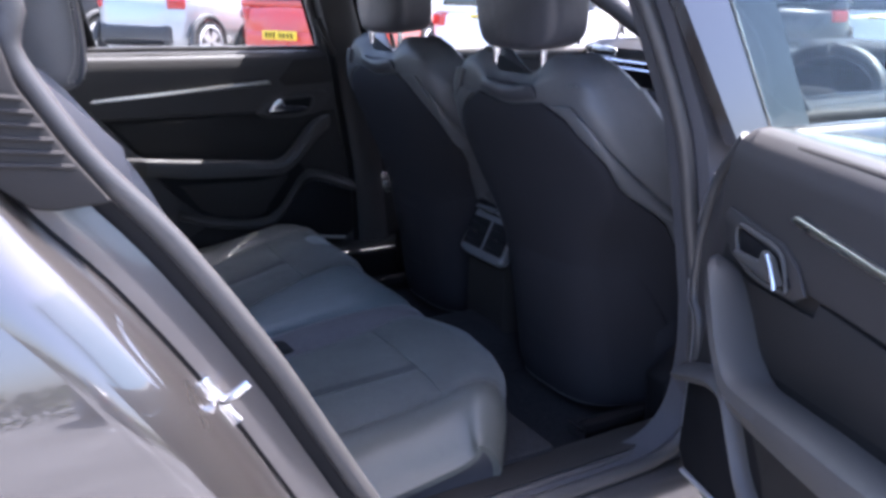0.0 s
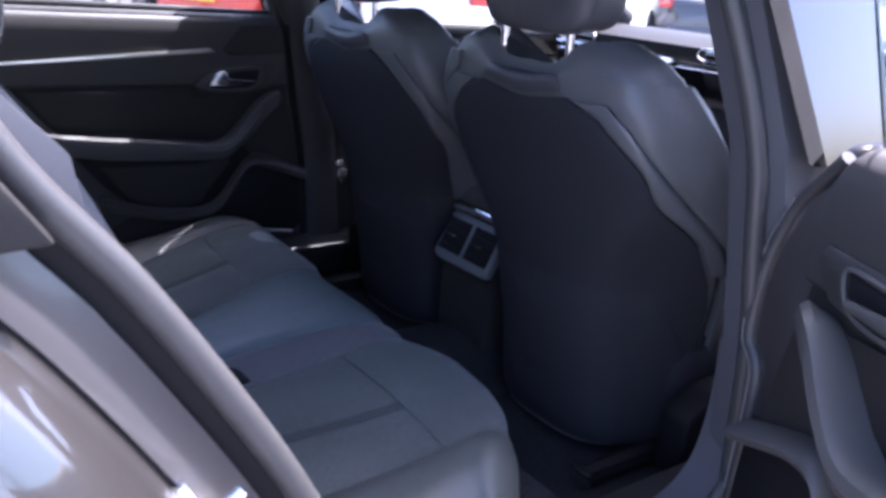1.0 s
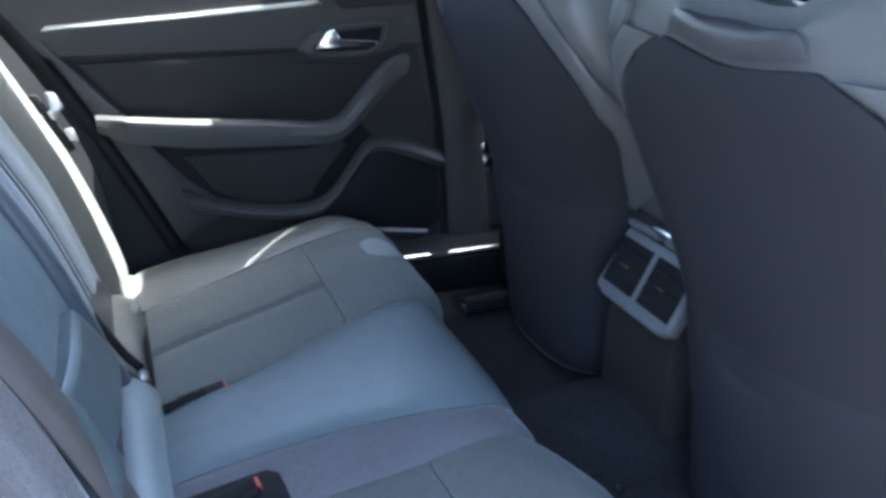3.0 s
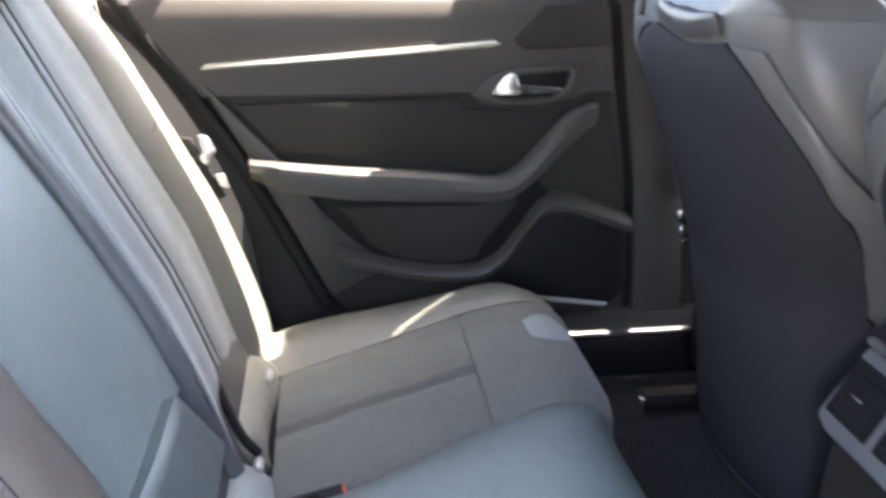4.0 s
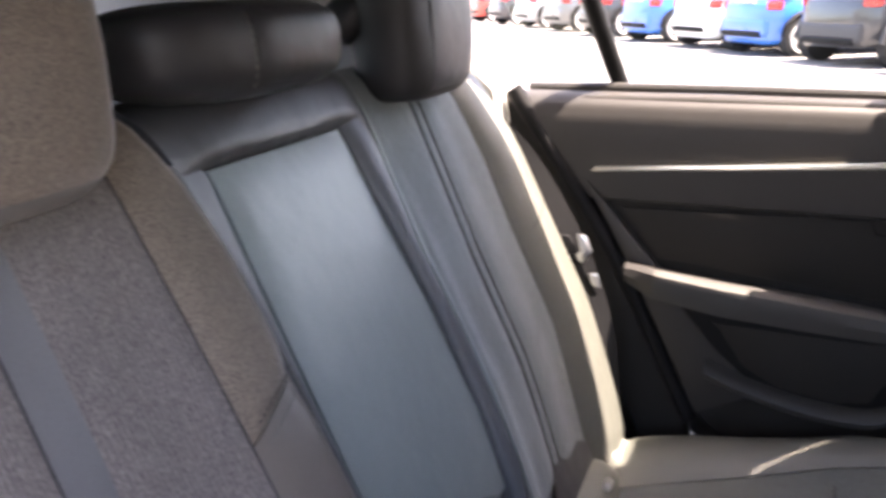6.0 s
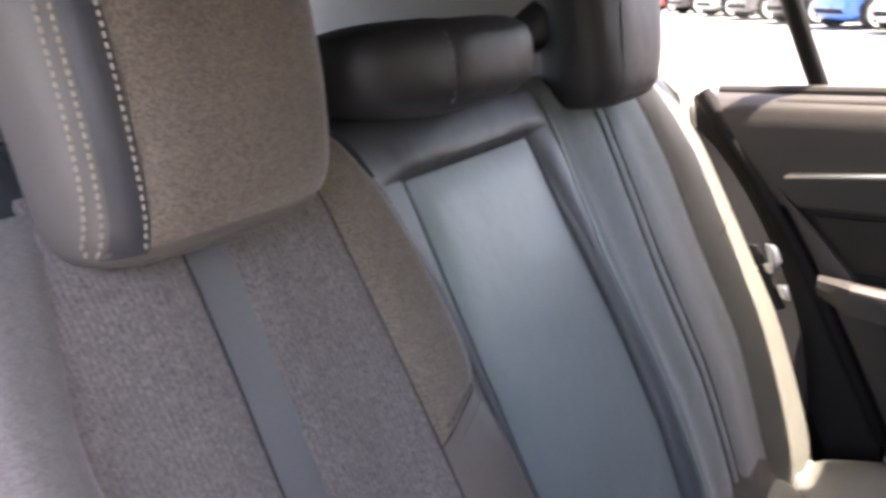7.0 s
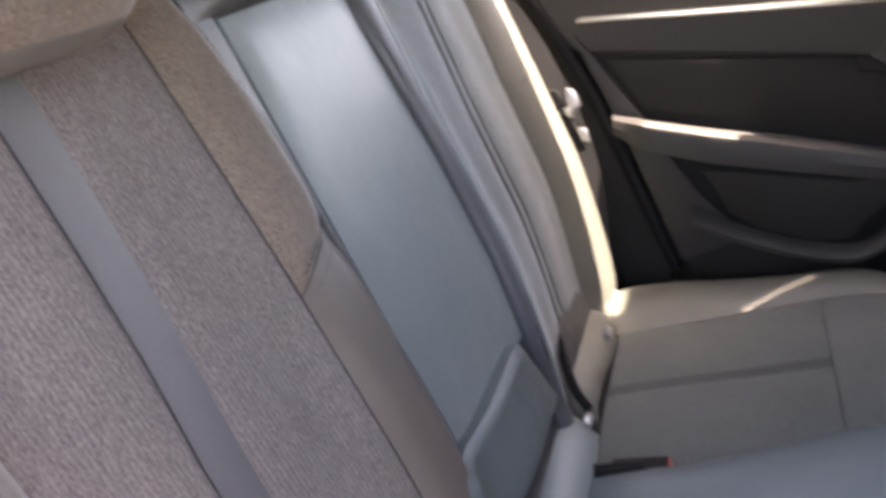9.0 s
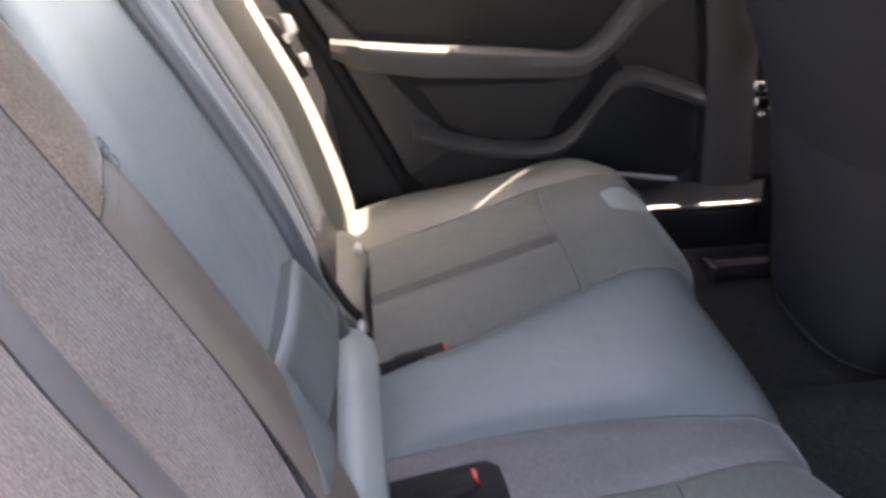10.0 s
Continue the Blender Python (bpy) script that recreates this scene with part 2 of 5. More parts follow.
# ---- building helpers ----
def part(name, bm, material, parent=None, label="", smooth=True, sharp=38):
    bmesh.ops.recalc_face_normals(bm, faces=bm.faces[:])
    me = bpy.data.meshes.new(name)
    bm.to_mesh(me)
    bm.free()
    if smooth:
        me.polygons.foreach_set("use_smooth", [True] * len(me.polygons))
        me.set_sharp_from_angle(angle=radians(sharp))
    me.materials.append(material)
    ob = new(name, me)
    if parent is not None:
        ob.parent = parent
    if label:
        ob["label"] = label
    return ob


def base(name, label, category, group="", kind=""):
    """An Empty that carries the parts of a thing."""
    return tagged(new(name), label, category, group, kind)


def from_lists(verts, faces):
    bm = bmesh.new()
    vs = [bm.verts.new(v) for v in verts]
    for f in faces:
        try:
            bm.faces.new([vs[i] for i in f])
        except ValueError:
            pass
    return bm


def grid(fn, nu, nv, wrap=False, thick=0.0):
    """A sheet fn(a, b) over the unit square; wrap joins a = 1 to a = 0."""
    verts = [fn(i / (nu if wrap else nu - 1), j / (nv - 1)) for j in range(nv) for i in range(nu)]
    faces = []
    for j in range(nv - 1):
        for i in range(nu if wrap else nu - 1):
            k = (i + 1) % nu
            faces.append((j * nu + i, j * nu + k, (j + 1) * nu + k, (j + 1) * nu + i))
    if wrap:
        faces += [tuple(range(nu))[::-1], tuple((nv - 1) * nu + i for i in range(nu))]
    bm = from_lists(verts, faces)
    if thick:
        bmesh.ops.recalc_face_normals(bm, faces=bm.faces[:])
        bmesh.ops.solidify(bm, geom=bm.faces[:], thickness=thick)
    return bm


def spline(pts, n):
    """n points on a smooth curve through pts, at even steps of its length."""
    p = [Vector(q) for q in pts]
    p = [2 * p[0] - p[1]] + p + [2 * p[-1] - p[-2]]
    dense = []
    for i in range(1, len(p) - 2):
        for k in range(12):
            t = k / 12
            a, b, c, d = p[i - 1], p[i], p[i + 1], p[i + 2]
            dense.append(0.5 * (2 * b + (c - a) * t + (2 * a - 5 * b + 4 * c - d) * t * t + (3 * b - a - 3 * c + d) * t**3))
    dense.append(p[-2])
    run = [0.0]
    for q, r in zip(dense, dense[1:]):
        run.append(run[-1] + (r - q).length)
    out, j = [], 0
    for i in range(n):
        s = run[-1] * i / (n - 1)
        while j < len(run) - 2 and run[j + 1] < s:
            j += 1
        f = (s - run[j]) / max(1e-9, run[j + 1] - run[j])
        out.append(dense[j].lerp(dense[j + 1], f))
    return out


def tube(pts, r, n=10, steps=0, flat=1.0, side=(0, 1, 0)):
    """A round or flattened bar along a smooth curve. side: the direction in which flat squeezes it."""
    c = spline(pts, steps or max(8, 6 * len(pts))) if len(pts) > 2 else [Vector(p) for p in pts]
    verts, faces = [], []
    for i, p in enumerate(c):
        d = (c[min(i + 1, len(c) - 1)] - c[max(i - 1, 0)]).normalized()
        a = Vector(side) - d * d.dot(Vector(side))
        a = a.normalized() if a.length > 1e-4 else d.orthogonal().normalized()
        b = d.cross(a)
        rad = r[min(len(r) - 1, int(i / len(c) * len(r)))] if isinstance(r, (list, tuple)) else r
        verts += [p + a * (math.cos(2 * math.pi * k / n) * rad * flat) + b * (math.sin(2 * math.pi * k / n) * rad) for k in range(n)]
    for i in range(len(c) - 1):
        faces += [(i * n + k, i * n + (k + 1) % n, (i + 1) * n + (k + 1) % n, (i + 1) * n + k) for k in range(n)]
    faces += [tuple(range(n))[::-1], tuple((len(c) - 1) * n + k for k in range(n))]
    return from_lists(verts, faces)


def box(c, s, bevel=0.004, seg=2, turn=(0, 0, 0)):
    bm = bmesh.new()
    bmesh.ops.create_cube(bm, size=1.0)
    bmesh.ops.scale(bm, vec=s, verts=bm.verts)
    if bevel:
        bmesh.ops.bevel(bm, geom=bm.edges[:], offset=min(bevel, 0.45 * min(s)), segments=seg, profile=0.5, affect="EDGES")
    bmesh.ops.transform(bm, matrix=pose(*c, *turn), verts=bm.verts)
    return bm


def slab(outline, push, bevel=0.003, seg=2):
    """A plate: a closed outline of 3D points, pushed by a vector, with rounded edges."""
    n = len(outline)
    push = Vector(push)
    v = [Vector(p) for p in outline] + [Vector(p) + push for p in outline]
    f = [tuple(range(n)), tuple(range(2 * n - 1, n - 1, -1))] + [(i, i + n, (i + 1) % n + n, (i + 1) % n) for i in range(n)]
    bm = from_lists(v, f)
    bmesh.ops.recalc_face_normals(bm, faces=bm.faces[:])
    if bevel:
        bmesh.ops.bevel(bm, geom=bm.edges[:], offset=bevel, segments=seg, profile=0.5, affect="EDGES", clamp_overlap=True)
    return bm


def loft(rings, caps=True):
    n = len(rings[0])
    v = [p for r in rings for p in r]
    f = [(i * n + k, i * n + (k + 1) % n, (i + 1) * n + (k + 1) % n, (i + 1) * n + k) for i in range(len(rings) - 1) for k in range(n)]
    if caps:
        f += [tuple(range(n))[::-1], tuple((len(rings) - 1) * n + k for k in range(n))]
    return from_lists(v, f)


def blob(c, s, e1=0.45, e2=0.45, turn=(0, 0, 0), nu=36, nv=20, shape=None):
    """A padded, rounded block: half sizes s, small exponents give squarer sides. shape(p) bends it."""
    def sp(x, e):
        return math.copysign(abs(x) ** e, x)
    m = pose(*c, *turn)
    def fn(a, b):
        th, ph = 2 * math.pi * a, math.pi * (b - 0.5) * 0.999
        p = Vector((s[0] * sp(math.cos(ph), e1) * sp(math.cos(th), e2), s[1] * sp(math.cos(ph), e1) * sp(math.sin(th), e2), s[2] * sp(math.sin(ph), e1)))
        return m @ (shape(p) if shape else p)
    return grid(fn, nu, nv, wrap=True)


def curve(xs, ys):
    return lambda x: float(np.interp(x, xs, ys))


def pad(surf, lo, hi, v0, v1, nu=14, nv=24, puff=0.008, roll=0.012, pu=4.0, pv=8.0, flip=1):
    """An upholstered piece on surf(u, v), between the curves lo(v) and hi(v), that swells and tucks in at its seams."""
    w0, w1 = (v0, v1) if callable(v0) else ((lambda a: v0), (lambda a: v1))
    def fn(a, b):
        i, j = round(a * (nu + 1)), round(b * (nv + 1))
        aa, bb = min(max((i - 1) / (nu - 1), 0), 1), min(max((j - 1) / (nv - 1), 0), 1)
        edge = i in (0, nu + 1) or j in (0, nv + 1)
        v = w0(aa) + (w1(aa) - w0(aa)) * bb
        u = lo(v) + (hi(v) - lo(v)) * aa
        p = surf(u, v)
        n = (surf(u + 2e-3, v) - surf(u - 2e-3, v)).cross(surf(u, v + 2e-3) - surf(u, v - 2e-3)).normalized()
        h = -roll if edge else puff * (1 - abs(2 * aa - 1) ** pu) * (1 - abs(2 * bb - 1) ** pv)
        return p + n * (h * flip)
    return grid(fn, nu + 2, nv + 2)


def stitches(surf, line, v0, v1, lift=0.003, pitch=0.0072, length=0.0045, r=0.0009):
    """A row of short threads along a seam, as one piece of stuff."""
    bm = bmesh.new()
    n = max(2, int(abs(v1 - v0) / pitch))
    for i in range(n):
        v = v0 + (v1 - v0) * i / n
        w = v + (v1 - v0) / abs(v1 - v0) * length
        a, b = surf(line(v), v), surf(line(w), w)
        nrm = (surf(line(v) + 2e-3, v) - surf(line(v) - 2e-3, v)).cross(surf(line(v), v + 2e-3) - surf(line(v), v - 2e-3)).normalized()
        a, b = a + nrm * lift, b + nrm * lift
        d = (b - a).normalized()
        s1 = d.cross(nrm)
        ring = []
        for p in (a, b):
            ring.append([bm.verts.new(p + s1 * r * x + nrm * r * z) for x, z in ((-1, 0), (0, 1), (1, 0), (0, -1))])
        for k in range(4):
            bm.faces.new((ring[0][k], ring[0][(k + 1) % 4], ring[1][(k + 1) % 4], ring[1][k]))
        bm.faces.new(ring[0][::-1]), bm.faces.new(ring[1])
    return bm

# ---- ground ----
def ground_sheet():
    def fn(a, b):
        r = 0.5 + 900 * b**3
        return Vector((r * math.cos(2 * math.pi * a), r * math.sin(2 * math.pi * a), 0.012 * math.sin(3 * a * math.pi) * min(r, 3)* 0.02))
    return grid(fn, 96, 60, wrap=True)


tagged(part("ground", ground_sheet(), M["asphalt"]), "sunlit pale worn asphalt of a car park", "ground", kind="structure")

# ---- the rear bench ----
LEAN_B = math.atan2(0.30, 0.61)
UP_B = Vector((-math.sin(LEAN_B), 0, math.cos(LEAN_B)))
OUT_B = Vector((math.cos(LEAN_B), 0, math.sin(LEAN_B)))
ROOT_B = Vector((0.016, 0, 0.375))


def step(a, b, x):
    t = min(max((x - a) / (b - a), 0), 1)
    return t * t * (3 - 2 * t)


def back(y, s):
    """The face of the backrest: y across the car, s metres up its slope."""
    c = 0.345 if y < 0 else 0.385
    d = abs(abs(y) - c)
    o = 0.0
    if abs(y) > c:
        o += 0.034 * step(0.09, 0.20, d) * (1 - 0.6 * step(0.55, 0.75, s)) - 0.05 * step(0.22, 0.33, d)
    else:
        o += 0.018 * step(0.09, 0.17, d) * (step(-0.10, -0.135, y) if y < 0 else step(0.165, 0.215, y)) * (1 - step(0.45, 0.75, s) * 0.5)
    if s > 0.66:
        o -= 0.9 * (s - 0.66) ** 2 + (14.0 * (s - 0.735) ** 2 if s > 0.735 else 0)
    if s < 0.30:
        o -= (0.042 if abs(y) > 0.2 else 0.024) * (1 - s / 0.30) ** 1.4
    return ROOT_B + UP_B * s + OUT_B * o + Vector((0, y, 0))


yo_r = curve([0, 0.2, 0.45, 0.6, 0.75], [-0.50, -0.52, -0.545, -0.547, -0.50])
yl_r = curve([0, 0.33, 0.42, 0.5, 0.6, 0.7], [-0.378, -0.374, -0.369, -0.359, -0.353, -0.350])
yt_r = curve([0, 0.24, 0.35, 0.49, 0.60, 0.69, 0.75], [-0.098, -0.100, -0.101, -0.103, -0.108, -0.128, -0.150])
yp_r = curve([0, 0.2, 0.354, 0.683], [-0.083, -0.086, -0.092, -0.080])
yp_l = curve([0, 0.2, 0.3, 0.45, 0.55, 0.683], [0.176, 0.183, 0.189, 0.190, 0.186, 0.182])
yi_l = curve([0, 0.13, 0.27, 0.36, 0.51, 0.6, 0.7, 0.75], [0.226, 0.226, 0.219, 0.222, 0.217, 0.229, 0.252, 0.262])
yl_l = curve([0, 0.2, 0.45, 0.57, 0.7], [0.362, 0.366, 0.374, 0.388, 0.402])
yo_l = curve([0, 0.14, 0.3, 0.45, 0.57, 0.69, 0.75], [0.508, 0.511, 0.522, 0.524, 0.532, 0.537, 0.522])
TOP = 0.765

bench = base("rear_bench_seat", "grey cloth and leather rear bench with three headrests", "car seat")


def shifted(f, d):
    return lambda s: f(s) + d


def const(v):
    return lambda s: v


# nearside and offside backrests
part("backrest_bolster", pad(back, const(-0.665), yo_r, 0.0, 0.80, 12, 30, 0.012, 0.02), M["leather_grey"], bench, "smooth mauve-grey leather outer bolster")
part("backrest_edging", pad(back, yo_r, shifted(yo_r, 0.062), 0.0, 0.752, 8, 28, 0.009, 0.014), M["cloth_light"], bench, "pale grey cloth edging")
part("backrest_panel", pad(back, shifted(yo_r, 0.062), shifted(yl_r, -0.0015), 0.0, TOP, 12, 28, 0.004, 0.008), M["cloth"], bench, "ribbed grey cloth panel")
part("backrest_strip", pad(back, yl_r, shifted(yl_r, 0.039), 0.0, TOP, 6, 28, 0.001, 0.006), M["leather_strip"], bench, "smooth blue-grey leather strip")
part("backrest_panel", pad(back, shifted(yl_r, 0.0395), const(-0.2003), 0.0, TOP, 12, 28, 0.004, 0.005), M["cloth"], bench, "ribbed grey cloth panel")
cut = lambda a: 0.455 + 0.039 * a
part("backrest_bolster", pad(back, const(-0.1997), yt_r, lambda a: cut(a) + 0.002, const(TOP), 10, 22, 0.010, 0.012), M["cloth_tan"], bench, "mottled brown cloth inner bolster")
part("backrest_bolster", pad(back, const(-0.1997), yt_r, const(0.0), cut, 10, 22, 0.009, 0.006), M["leather_taupe"], bench, "brown-grey leather inner bolster")
# Groove shade of these sewn seams is laid on as dark lines.
part("seam", stitches(back, shifted(yl_r, -0.0005), 0.02, 0.74, 0.0008, 0.006, 0.0062, 0.0011), M["thread_and_groove"], bench, "dark line for the shaded groove of a sewn seam")["kind"] = "stuff"
part("seam", stitches(back, const(-0.2), 0.02, 0.74, 0.0, 0.006, 0.0064, 0.0013), M["thread_and_groove"], bench, "dark line for the shaded groove of a sewn seam")["kind"] = "stuff"
part("piping", pad(back, yt_r, yp_r, 0.0, 0.70, 5, 28, 0.004, 0.006), M["leather_mid"], bench, "pale leather piping")
part("stitching", stitches(back, shifted(yo_r, -0.006), 0.10, 0.745, 0.004), M["stitch"], bench, "pale thread")["kind"] = "stuff"
part("stitching", stitches(back, shifted(yt_r, -0.007), 0.10, 0.72, 0.006), M["leather_brown"], bench, "brown thread")["kind"] = "stuff"

for d in (-0.006, 0.007, 0.013):
    part("stitching", stitches(lambda s, y: back(y, s), lambda y, d=d: cut((y + 0.20) / 0.107) + d, -0.19, -0.120, -0.008, 0.006, 0.0038, 0.0007), M["thread_and_groove" if d > 0.01 else "leather_brown"], bench, "brown thread")["kind"] = "stuff"
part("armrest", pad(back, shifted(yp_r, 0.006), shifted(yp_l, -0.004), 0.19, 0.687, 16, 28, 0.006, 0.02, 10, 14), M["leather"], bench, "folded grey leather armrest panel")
# Shade on header and roll is put into their darker leathers.
part("armrest_header", pad(back, shifted(yt_r, 0.012), shifted(yi_l, -0.006), 0.689, 0.775, 18, 12, 0.014, 0.008), M["leather_header_shade"], bench, "padded leather header darkened for headrest shade")
part("armrest_surround", pad(back, shifted(yp_l, 0.0), shifted(yi_l, -0.010), 0.0, 0.70, 8, 28, 0.008, 0.02), M["leather_mid"], bench, "padded leather roll, shade put into a darker grey")
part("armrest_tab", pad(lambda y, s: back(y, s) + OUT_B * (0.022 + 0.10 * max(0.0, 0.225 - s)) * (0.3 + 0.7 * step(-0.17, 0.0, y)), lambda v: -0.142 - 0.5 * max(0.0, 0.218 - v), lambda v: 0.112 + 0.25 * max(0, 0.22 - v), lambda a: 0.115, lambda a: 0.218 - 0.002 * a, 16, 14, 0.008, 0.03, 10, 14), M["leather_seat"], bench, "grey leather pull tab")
part("piping", pad(back, shifted(yi_l, -0.010), yi_l, 0.0, 0.745, 5, 28, 0.005, 0.006), M["leather"], bench, "pale leather piping")
part("backrest_panel", pad(back, shifted(yi_l, 0.0015), shifted(yl_l, -0.003), 0.0, TOP, 12, 28, 0.004, 0.008), M["cloth_plain"], bench, "plain grey cloth panel")
part("backrest_strip", pad(back, shifted(yl_l, 0.001), shifted(yl_l, 0.025), 0.0, TOP, 5, 28, 0.002, 0.012), M["cloth_plain"], bench, "smooth blue-grey leather strip")
part("backrest_panel", pad(back, shifted(yl_l, 0.029), shifted(yo_l, -0.002), 0.0, TOP, 12, 28, 0.005, 0.008), M["cloth_plain"], bench, "plain grey cloth panel")
# Dark lines again stand in for shade in the seam grooves.
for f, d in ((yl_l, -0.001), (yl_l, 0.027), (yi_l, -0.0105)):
    part("seam", stitches(back, shifted(f, d), 0.02, 0.73, 0.001, 0.006, 0.0064, 0.0013), M["thread_and_groove"], bench, "dark line for the shaded groove of a sewn seam")["kind"] = "stuff"
part("backrest_bolster", pad(back, yo_l, const(0.676), 0.0, 0.755, 14, 34, 0.016, 0.02, 3, 12), M["leather_brown"], bench, "grey-brown leather outer bolster")
part("stitching", stitches(lambda s, y: back(y, s), lambda y: 0.435 + 0.4 * (y - 0.545), 0.548, 0.62, -0.016, 0.0052, 0.0044, 0.0008), M["thread_and_groove"], bench, "dark thread")["kind"] = "stuff"


def back_core():
    def fn(a, b):
        y = -0.655 + 1.32 * a
        ring = [(0.0, -0.02), (0.35, -0.02), (0.70, -0.03), (0.765, -0.06), (0.77, -0.10), (0.5, -0.12), (0.0, -0.12)]
        s, o = ring[min(6, round(b * 6))]
        return ROOT_B + UP_B * s + OUT_B * o + Vector((0, y, 0))
    return grid(fn, 30, 7)


part("backrest_shell", back_core(), M["leather_dark"], bench, "dark backrest shell")

# cushions: y across, v along the profile from the rear to under the front edge
SIDE = [(-0.01, 0.362), (0.03, 0.378), (0.12, 0.396), (0.24, 0.415), (0.34, 0.433), (0.42, 0.446), (0.475, 0.446), (0.513, 0.428), (0.53, 0.39), (0.525, 0.33), (0.50, 0.24)]
MID = [(-0.01, 0.368), (0.03, 0.382), (0.12, 0.400), (0.22, 0.418), (0.32, 0.436), (0.40, 0.447), (0.455, 0.444), (0.488, 0.418), (0.497, 0.37), (0.490, 0.31), (0.465, 0.24)]


def profile(pts):
    c = spline([(x, 0, z) for x, z in pts], 120)
    def at(v):
        f = min(max(v, 0), 1) * 119
        i = min(118, int(f))
        return c[i].lerp(c[i + 1], f - i)
    return c, at


side_pts, side_at = profile(SIDE)
_, mid_at = profile(MID)


def v_of(x):
    return next(i for i, p in enumerate(side_pts) if p.x >= x) / 119


def seat(y, v):
    p = side_at(v)
    d = abs(y) - 0.36
    z = 0.020 * step(0.13, 0.22, d) - 0.05 * step(0.245, 0.33, d)
    if y < 0:
        x = -float(np.interp(-y, [0.30, 0.40, 0.47, 0.53, 0.60, 0.69], [0.0, 0.012, 0.036, 0.078, 0.125, 0.19])) * step(0.35, 0.75, v)
        return Vector((p.x + x - 0.038 * step(0.05, 0.22, -d) * step(0.4, 0.8, v), y, p.z + z))
    x = -0.10 * step(0.17, 0.34, d) * step(0.35, 0.75, v) - 0.038 * step(0.05, 0.22, -d) * step(0.4, 0.8, v)
    return Vector((p.x + x, y, p.z + z))


def seat_mid(y, v):
    p = mid_at(v)
    return Vector((p.x, y, p.z + 0.004 * math.cos(y * 9))).lerp(seat(y, v), step(0.12, 0.26, y))


def along_x(f):
    return lambda v: f(side_at(min(v, 0.62)).x)


mid_r = along_x(curve([0, 0.04, 0.15, 0.244, 0.32, 0.43, 0.53], [-0.05, -0.05, -0.052, -0.060, -0.072, -0.096, -0.13]))
seam_l = along_x(curve([0, 0.04, 0.16, 0.32, 0.45, 0.53], [0.122, 0.127, 0.146, 0.219, 0.247, 0.25]))
seam_r = along_x(curve([0, 0.04, 0.16, 0.32, 0.45, 0.53], [-0.150, -0.155, -0.165, -0.174, -0.172, -0.168]))
bol_l = along_x(curve([0.03, 0.335, 0.5], [0.486, 0.545, 0.555]))
gro_l = along_x(curve([0.03, 0.325], [0.318, 0.383]))
VF, VR, V1 = v_of(0.335), v_of(0.028), 0.97
neg = lambda f: (lambda v: -f(v))

part("seat_pad", pad(seat, seam_l, shifted(gro_l, -0.0135), VR, VF - 0.003, 12, 18, 0.006, 0.008, flip=-1), M["cloth_seat"], bench, "olive-grey cloth seat pad")
part("seat_strip", pad(seat, shifted(gro_l, -0.012), shifted(gro_l, 0.012), VR, VF - 0.003, 5, 18, 0.001, 0.008, flip=-1), M["cloth_groove_shade"], bench, "sewn groove with shade put into darker cloth")
part("seat_pad", pad(seat, shifted(gro_l, 0.0135), shifted(bol_l, -0.0015), VR, VF - 0.003, 12, 18, 0.006, 0.008, flip=-1), M["cloth_seat"], bench, "olive-grey cloth seat pad")
part("seat_front", pad(seat, seam_l, shifted(bol_l, -0.0015), VF, V1, 18, 22, 0.007, 0.008, 6, 10, flip=-1), M["cloth_seat"], bench, "olive-grey cloth seat front")
part("seat_bolster", pad(seat, shifted(bol_l, 0.0015), const(0.69), 0.03, V1, 12, 30, 0.007, 0.012, flip=-1), M["leather_brown"], bench, "grey-brown leather seat bolster")
part("seat_pad", pad(seat, lambda v: -gro_l(v) + 0.0135, seam_r, VR, VF - 0.003, 12, 18, 0.006, 0.008, flip=-1), M["cloth_seat"], bench, "olive-grey cloth seat pad")
part("seat_strip", pad(seat, lambda v: -gro_l(v) - 0.012, lambda v: -gro_l(v) + 0.012, VR, VF - 0.003, 5, 18, 0.001, 0.008, flip=-1), M["cloth_groove_shade"], bench, "sewn groove with shade put into darker cloth")
part("seat_pad", pad(seat, neg(shifted(bol_l, -0.0015)), lambda v: -gro_l(v) - 0.0135, VR, VF - 0.003, 12, 18, 0.006, 0.008, flip=-1), M["cloth_seat"], bench, "olive-grey cloth seat pad")
part("seat_front", pad(seat, neg(bol_l), seam_r, VF, V1, 18, 22, 0.007, 0.008, 6, 10, flip=-1), M["cloth_seat"], bench, "olive-grey cloth seat front")
part("seat_bolster", pad(seat, const(-0.69), neg(bol_l), 0.03, V1, 12, 30, 0.007, 0.012, flip=-1), M["leather_brown"], bench, "grey-brown leather seat bolster")
part("seat_bolster", pad(lambda y, v: seat(y, v).lerp(seat_mid(y, v), step(-0.16, -0.06, y)), shifted(seam_r, 0.003), shifted(mid_r, -0.001), 0.05, V1, 10, 30, 0.008, 0.008, flip=-1), M["cloth_mauve"], bench, "mauve-grey cloth inner seat bolster")
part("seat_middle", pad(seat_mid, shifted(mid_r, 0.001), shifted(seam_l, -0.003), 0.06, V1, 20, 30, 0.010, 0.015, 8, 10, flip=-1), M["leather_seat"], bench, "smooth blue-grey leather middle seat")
# Reflected light on the seat front, built as a thin pale pad.
part("seat_light_patch", pad(lambda y, v: seat(y, v) + Vector((0.002, 0, 0.007)), lambda v: 0.424 + 7 * (v - v_of(0.470)) ** 2, lambda v: 0.512 - 7 * (v - v_of(0.470)) ** 2, v_of(0.432), v_of(0.512), 8, 10, 0.001, 0.004, 2, 2, flip=-1), M["leather"], bench, "small pale patch put in for reflected light")
